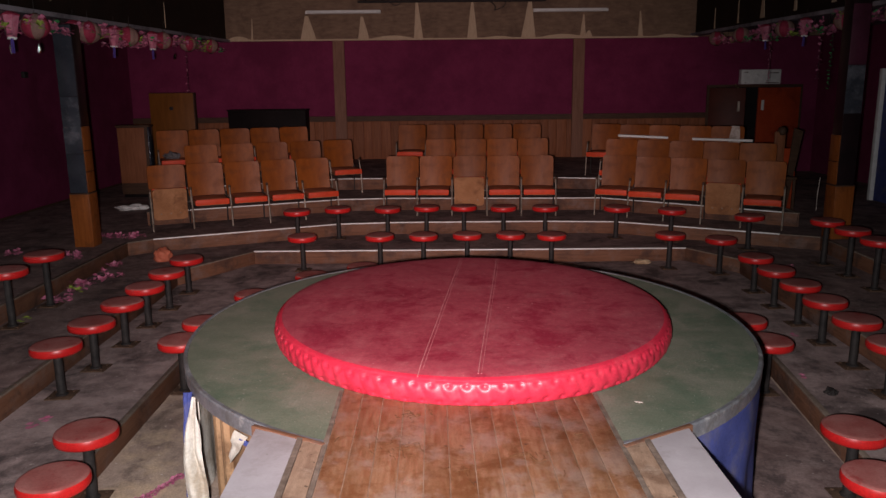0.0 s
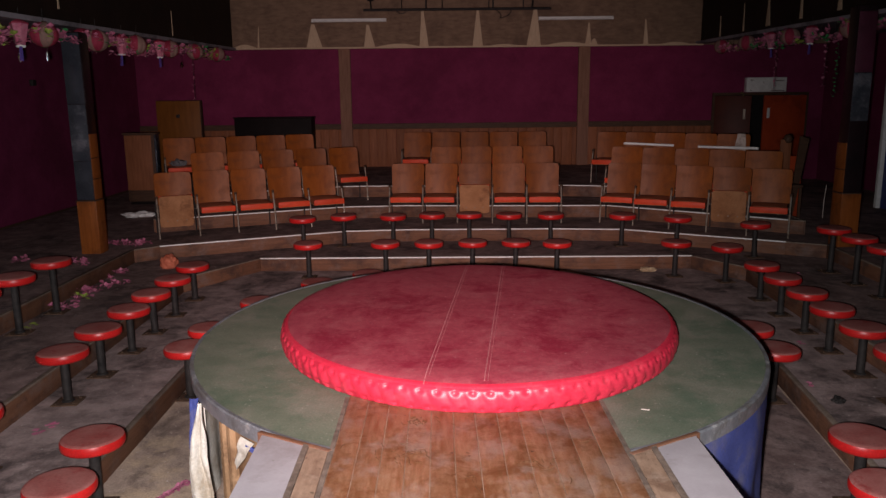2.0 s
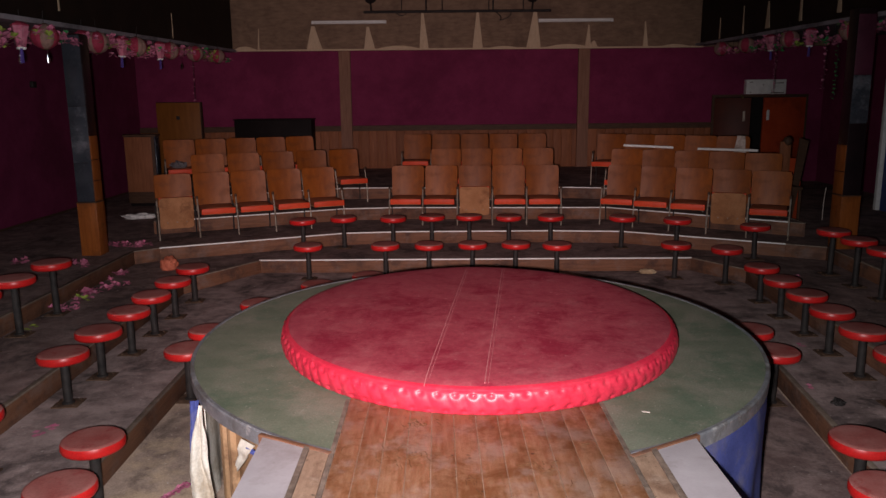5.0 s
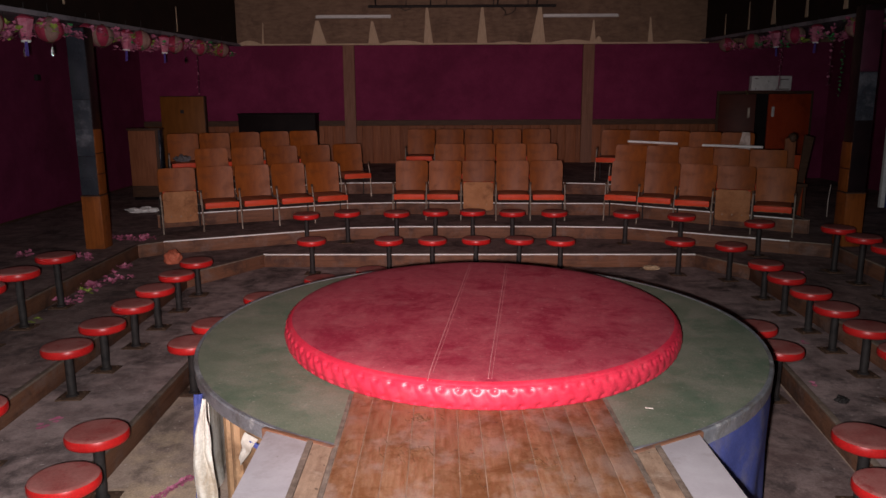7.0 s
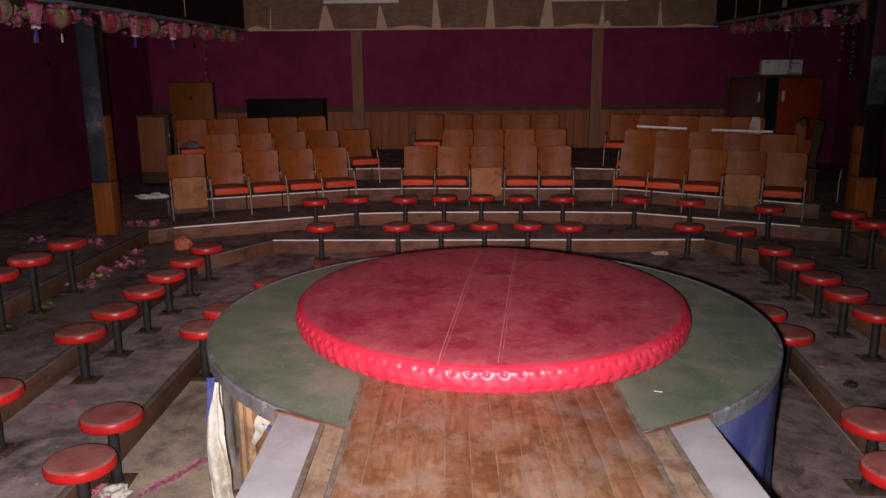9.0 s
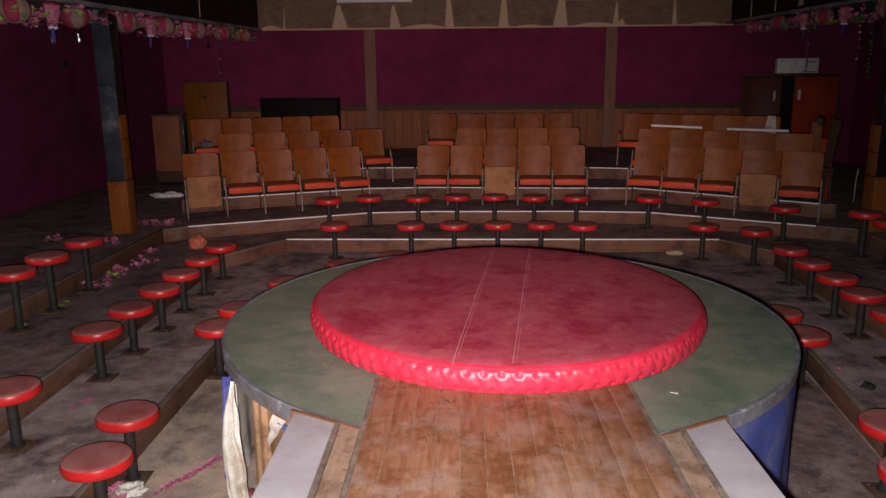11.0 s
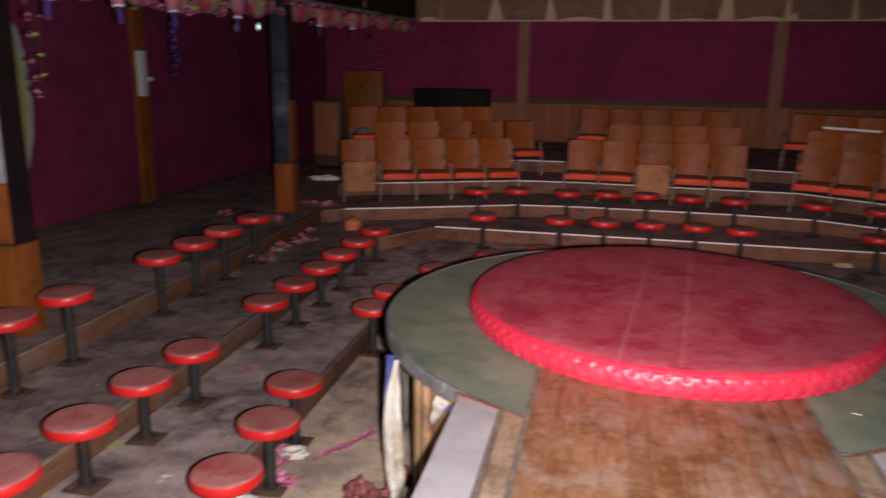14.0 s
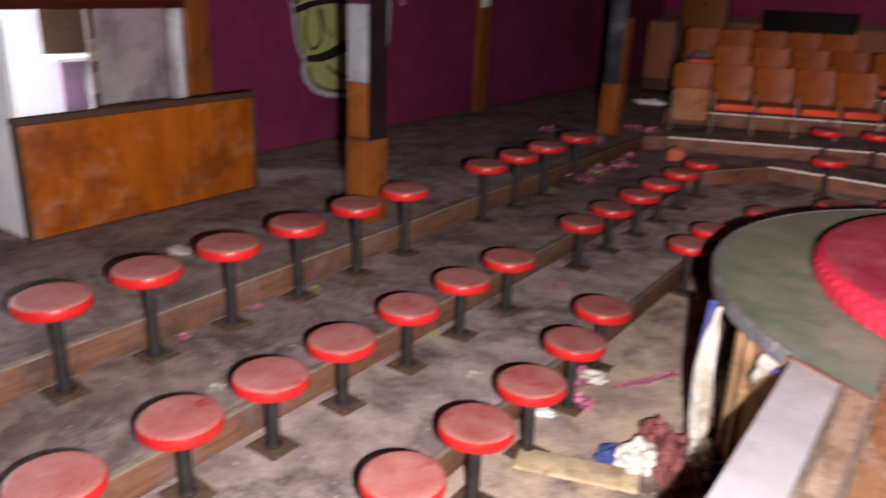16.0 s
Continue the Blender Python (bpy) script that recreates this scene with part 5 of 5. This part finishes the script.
def petals(bm, x, y, z, size, n, rnd):
    for k in range(n):
        a = rnd.uniform(0, 2 * math.pi)
        t = rnd.uniform(-0.5, 1.3)
        d = Vector((math.cos(a) * math.cos(t), math.sin(a) * math.cos(t), math.sin(t)))
        s = d.cross(Vector((0, 0, 1))).normalized() if abs(d.z) < 0.98 else Vector((1, 0, 0))
        u = d.cross(s)
        w = size * rnd.uniform(0.35, 0.55)
        o = Vector((x, y, z))
        v = [bm.verts.new(o + q) for q in (d * size * 0.1, d * size * 0.6 + s * w, d * size * 1.05 + u * size * 0.12, d * size * 0.6 - s * w)]
        bm.faces.new((v[0], v[1], v[2]))
        bm.faces.new((v[0], v[2], v[3]))


def bloom(name, label, m, mat, leafmat, size, count, spread, seed, flat=1.0):
    """A bunch of plastic flowers with leaves; one thing."""
    rnd = random.Random(seed)
    p = thing(name, label, "artificial flowers", m, group="plastic flowers")
    a, b = bmesh.new(), bmesh.new()
    for k in range(count):
        x, y, z = (rnd.gauss(0, spread), rnd.gauss(0, spread), abs(rnd.gauss(0, spread * 0.6)) * flat + size * 0.35)
        petals(a if rnd.random() < 0.72 else b, x, y, z, size * rnd.uniform(0.8, 1.2), 7, rnd)
    tagged(part("petals", a, mat, p, smooth=0), kind="stuff")
    if len(b.verts):
        tagged(part("leaves", b, leafmat, p, smooth=0), kind="stuff")
    return p


def hang_x(x):
    return -4.5 if x < 0 else 5.79


def edge_z(x, y):
    t = (y - YF) / (YB - 0.1 - YF)
    return (3.02 + 0.525 * t if x < 0 else 3.25 + 0.34 * t) - 0.055


rl, cl = round_lantern(0.145), cup_lantern()
used_r, used_c = False, False
for x, y, kind in ((-4.36, 4.1, "c"), (-4.38, 4.55, "r"), (-4.36, 5.15, "c"), (-4.38, 5.6, "r"), (-4.36, 6.0, "c"), (-4.38, 6.36, "r"), (-4.4, 6.92, "c"), (-4.38, 7.58, "r"), (-4.38, 8.27, "c"),
                   (-4.36, 8.73, "r"), (-4.38, 9.69, "c"), (-4.36, 10.06, "r"), (-4.38, 10.88, "c"), (-4.34, 11.3, "r"), (-4.38, 12.35, "c"), (-4.35, 12.75, "r"), (-4.35, 14.04, "r"), (-4.35, 15.45, "r"),
                   (5.1, 15.53, "r"), (5.1, 14.28, "r"), (5.12, 13.29, "c"), (5.1, 12.53, "r"), (5.12, 11.88, "c"), (5.1, 10.7, "r"), (5.1, 10.35, "c"), (5.1, 9.5, "r"), (5.12, 8.8, "c")):
    m = pose(hang_x(x) + (x + 4.48 if x < 0 else x - 5.21), y, edge_z(x, y) - (0.13 if kind == "r" else 0.14), random.uniform(-5, 5), random.uniform(-5, 5), random.uniform(0, 360))
    if kind == "r":
        if used_r:
            copy_thing(rl, m)
        else:
            rl.matrix_world, used_r = m, True
    else:
        if used_c:
            copy_thing(cl, m)
        else:
            cl.matrix_world, used_c = m, True
rnd = random.Random(3)
for x, ys in ((-4.42, [4.3 + 0.36 * k for k in range(33)]), (5.26, [8.8 + 0.47 * k for k in range(15)])):
    for y in ys:
        drop = rnd.uniform(0.13, 0.3)
        bunch = bloom("hanging_flowers", "pink plastic blossoms with green leaves under the balcony", pose(hang_x(x) + (1 if x < 0 else -1) * rnd.uniform(0.02, 0.12), y, edge_z(x, y) - drop),
                      PINK, LEAF if rnd.random() < 0.5 else LIME, 0.066, rnd.randint(10, 17), 0.08, rnd.random(), 1.0)
        part("stem", tube([(0, 0, 0), (0, 0, drop + 0.02)], 0.004, 5), DARKIRON, bunch)
for y, z in ((8.35, 2.86), (8.95, 2.9), (13.55, 3.0)):
    p = thing("tinsel_bauble", "bright silver tinsel bauble hanging under the balcony", "bauble", pose(-4.47, y, z + 0.04), group="tinsel baubles")
    part("foil", crumple(lathe([(0, 0.05), (0.02, 0.035), (0.022, -0.02), (0.012, -0.05), (0, -0.06)], 8), 0.012, 30, y), FOIL, p)
    part("cord", tube([(0, 0, 0.04), (0, 0, edge_z(-4.5, y) - z - 0.02)], 0.003, 5), DARKIRON, p)


def strand(name, label, x, y, z1, z0, mat, n, size, seed):
    """A hanging strand of small leaves or petals on a cord."""
    rnd = random.Random(seed)
    p = thing(name, label, "garland", pose(x, y, z0), group="hanging garlands")
    part("cord", tube([(0, 0, z1 - z0), (0.01, 0, (z1 - z0) / 2), (0, 0, 0)], 0.004, 5), DARKIRON, p)
    bm = bmesh.new()
    for k in range(n):
        petals(bm, rnd.uniform(-0.02, 0.02), rnd.uniform(-0.02, 0.02), (z1 - z0) * k / n, size, 4, rnd)
    tagged(part("leaves", bm, mat, p, smooth=0), kind="stuff")
    return p


strand("garland", "green leafy strand hanging from the balcony", 5.74, 11.12, edge_z(5, 11.12) + 0.03, 2.4, LEAF, 18, 0.035, 1)
strand("garland", "green leafy strand hanging in the doorway", 6.78, YB - 0.03, 2.53, 1.5, LIME, 16, 0.04, 2)
strand("garland", "pink strand hanging from the balcony", 5.74, 13.15, edge_z(5, 13.15) + 0.03, 2.52, PINK, 26, 0.03, 3)
strand("garland", "pink and yellow strand hanging near the pillar", 5.76, 11.5, edge_z(5, 11.5) + 0.03, 2.55, PINK, 10, 0.05, 4)
strand("garland", "pink and lime flower strand hanging by the pillar", -4.46, 5.02, edge_z(-4, 5.02) + 0.03, 2.22, PINK, 9, 0.05, 5)
strand("garland", "lime leaf strand hanging by the pillar", -4.46, 5.1, edge_z(-4, 5.1) + 0.03, 2.35, LIME, 6, 0.045, 6)
strand("garland", "blue tinsel streamer hanging from the balcony", -4.9, 7.74, 3.36, 2.38, TASSEL, 24, 0.06, 7)
strand("garland", "thin pink tinsel strand hanging over the cabinet", -4.48, 14.2, edge_z(-4, 14.2) + 0.03, 2.45, PINK, 8, 0.04, 8)

# ---------------------------------------------------------------- litter
PF = "faded pink plastic flowers lying on the dusty floor"
for k, (x, y, z, n, sp) in enumerate(((-4.30, 9.96, L3, 16, 0.07), (-4.00, 9.99, L3, 9, 0.06), (-4.22, 8.70, L3, 12, 0.09), (-3.90, 10.09, L2, 10, 0.07),
                                      (-3.91, 8.12, L2, 16, 0.07), (-3.78, 8.38, L2, 12, 0.08), (-3.85, 7.78, L2, 7, 0.06), (-3.90, 8.99, L2, 7, 0.05),
                                      (-3.84, 7.43, L2, 8, 0.06), (-5.1, 8.9, L3, 5, 0.08), (-1.98, 3.73, L0, 5, 0.03), (-2.06, 3.92, L0, 5, 0.03),
                                      (-2.13, 4.1, L0, 3, 0.03))):
    bloom("fallen_flowers", PF, pose(x, y, z + 0.002), PINK, LIME if k == 6 else PINK, 0.05, n, sp, 50 + k, 0.35)
GL = bmesh.new()
rnd = random.Random(21)
for k in range(46):
    t = k / 45
    petals(GL, -1.87 + 0.24 * t, 4.04 + 0.42 * t + 0.02 * math.sin(t * 9), 0.02, 0.028, 5, rnd)
single("fallen_garland", GL, PINK, "pink plastic flower garland lying on the pit floor", "garland", smooth=0)


def leaf_bit(x, y, z, mat, size, seed, label, cat):
    bm = bmesh.new()
    petals(bm, 0, 0, 0.012, size, 5, random.Random(seed))
    for v in bm.verts:
        v.co.z = 0.004 + abs(v.co.z) * 0.25
    single("leaf_scrap", bm, mat, label, cat, pose(x, y, z), group="scraps on the tiers", smooth=0)


for k, (x, y, z, mat) in enumerate(((-3.02, 3.64, L1, LIME), (-3.06, 3.04, L1, LIME), (-3.85, 3.38, L2, LIME), (-3.95, 1.62, L2, LEAF), (-3.92, 2.36, L2, PINK),
                                    (-3.90, 2.93, L2, PINK), (-3.94, 3.27, L2, PINK), (-3.85, 6.81, L2, LIME), (-2.8, 4.9, L1, PINK), (-2.75, 5.0, L1, PINK), (-3.9, 6.2, L2, LIME), (-3.85, 6.9, L2, LIME), (-2.5, 3.35, L1, CREAM),
                                    (-3.3, 2.1, L2, CREAM), (2.9, 5.6, L1, PINK), (3.3, 6.6, L1, PINK), (4.2, 8.6, L2, PINK), (2.62, 9.62, L1, CARD), (-4.7, 2.9, L3, CREAM))):
    leaf_bit(x, y, z, mat, 0.055, 70 + k, "small torn plastic leaf scrap lying on a tier", "scrap")


def rag(name, label, cat, mat, x, y, z, w, d, h, seed, turn=0, crease=1.0):
    """A crumpled heap of cloth or film, thick and closed."""
    bm = bmesh.new()
    bmesh.ops.create_icosphere(bm, subdivisions=4, radius=1)
    for v in bm.verts:
        q = v.co.copy()
        k = 1 + crease * (0.45 * noise.noise(q * 2.1 + Vector((seed, 0, 0)))) + crease * 0.2 * abs(noise.noise(q * 4.3 + Vector((0, seed, 0)))) - crease * 0.3 * abs(noise.noise(q * 3.1 + Vector((seed, seed, 3)))) + 0.12 * abs(noise.noise(q * 9 + Vector((3, 0, seed))))
        v.co = Vector((q.x * w / 2 * k, q.y * d / 2 * k, max(0.0, (q.z * 0.5 + 0.3) * h * k)))
    return single(name, bm, mat, label, cat, pose(x, y, z, 0, 0, turn), smooth=70)


rag("plastic_bag", "crumpled white plastic bag on the aisle floor", "bag", WHITEPL, -5.0, 12.5, L3, 0.5, 0.25, 0.1, 1, 10)
rag("plastic_film", "crumpled white plastic film on the pit floor", "plastic", WHITECLOTH, -2.04, 4.06, L0, 0.17, 0.13, 0.07, 2, 30)
rag("paper_scrap", "crumpled white and blue paper scrap on the pit floor", "paper", WHITEPL, -2.1, 3.5, L0, 0.15, 0.09, 0.04, 3)
rag("paper_flower_ball", "terracotta-red crumpled paper ball on the tier", "paper ball", JAR, -3.42, 9.33, L2, 0.21, 0.2, 0.2, 4, 0, 0.45)
rag("crumpled_cloth", "maroon printed cloth heap on the pit floor", "cloth", MAROON, -1.27, 3.4, L0, 0.2, 0.5, 0.17, 5, 25)
rag("crumpled_cloth", "maroon printed cloth heap on the pit floor", "cloth", MAROON, -1.25, 3.78, L0, 0.2, 0.28, 0.16, 6, 20)
rag("crumpled_cloth", "maroon printed cloth heap on the pit floor", "cloth", MAROON, -1.43, 3.62, L0, 0.2, 0.26, 0.15, 12, 50)
rag("white_rag", "crumpled white rag on the pit floor", "cloth", WHITECLOTH, -1.46, 3.36, L0, 0.2, 0.22, 0.15, 7)
rag("white_rag", "crumpled white rag on the pit floor", "cloth", WHITECLOTH, -1.16, 3.52, L0, 0.18, 0.28, 0.18, 8, 20)
rag("white_rag", "crumpled white rag on the pit floor", "cloth", WHITECLOTH, -1.12, 3.84, L0, 0.18, 0.16, 0.13, 9, 10)
rag("blue_rag", "small blue rag beside the cloth heap", "cloth", BLUECLOTH, -1.6, 3.33, L0, 0.12, 0.2, 0.08, 10)
rag("blue_rag", "small blue rag beside the cloth heap", "cloth", BLUECLOTH, -1.05, 3.42, L0, 0.14, 0.08, 0.2, 11)
rag("cloth_bundle", "grey crumpled bundle lying on a theatre chair seat", "bundle", GREYBALL, -4.38, 12.74, L5 + 0.425, 0.24, 0.2, 0.13, 17)
rag("dark_scrap", "dark crumpled scrap on the tier", "scrap", DARKIRON, 2.95, 5.25, L1, 0.09, 0.08, 0.05, 13)
rag("paper_scrap", "pale crumpled paper scrap behind the stage", "paper", CARD, 2.72, 9.6, L1, 0.2, 0.12, 0.06, 14)
rag("paper_scrap", "crumpled pale paper scrap on the aisle floor", "paper", CREAM, -4.75, 2.95, L3, 0.22, 0.14, 0.035, 15)
single("cardboard_strip", crumple(box(-0.32, -0.1, 0.004, 0.32, 0.085, 0.026, 0.008), 0.014, 6), CARD, "long cream cardboard strip on the pit floor", "cardboard", pose(-1.68, 3.1, 0.012, 0, 0, 19))
single("cloth_scrap", crumple(box(-0.016, -0.005, 0.001, 0.016, 0.005, 0.004), 0.006, 30), CREAM, "thin pale paper shred on the green deck", "scrap", pose(0.97, 3.35, SZ + 0.007, 0, 0, -20))
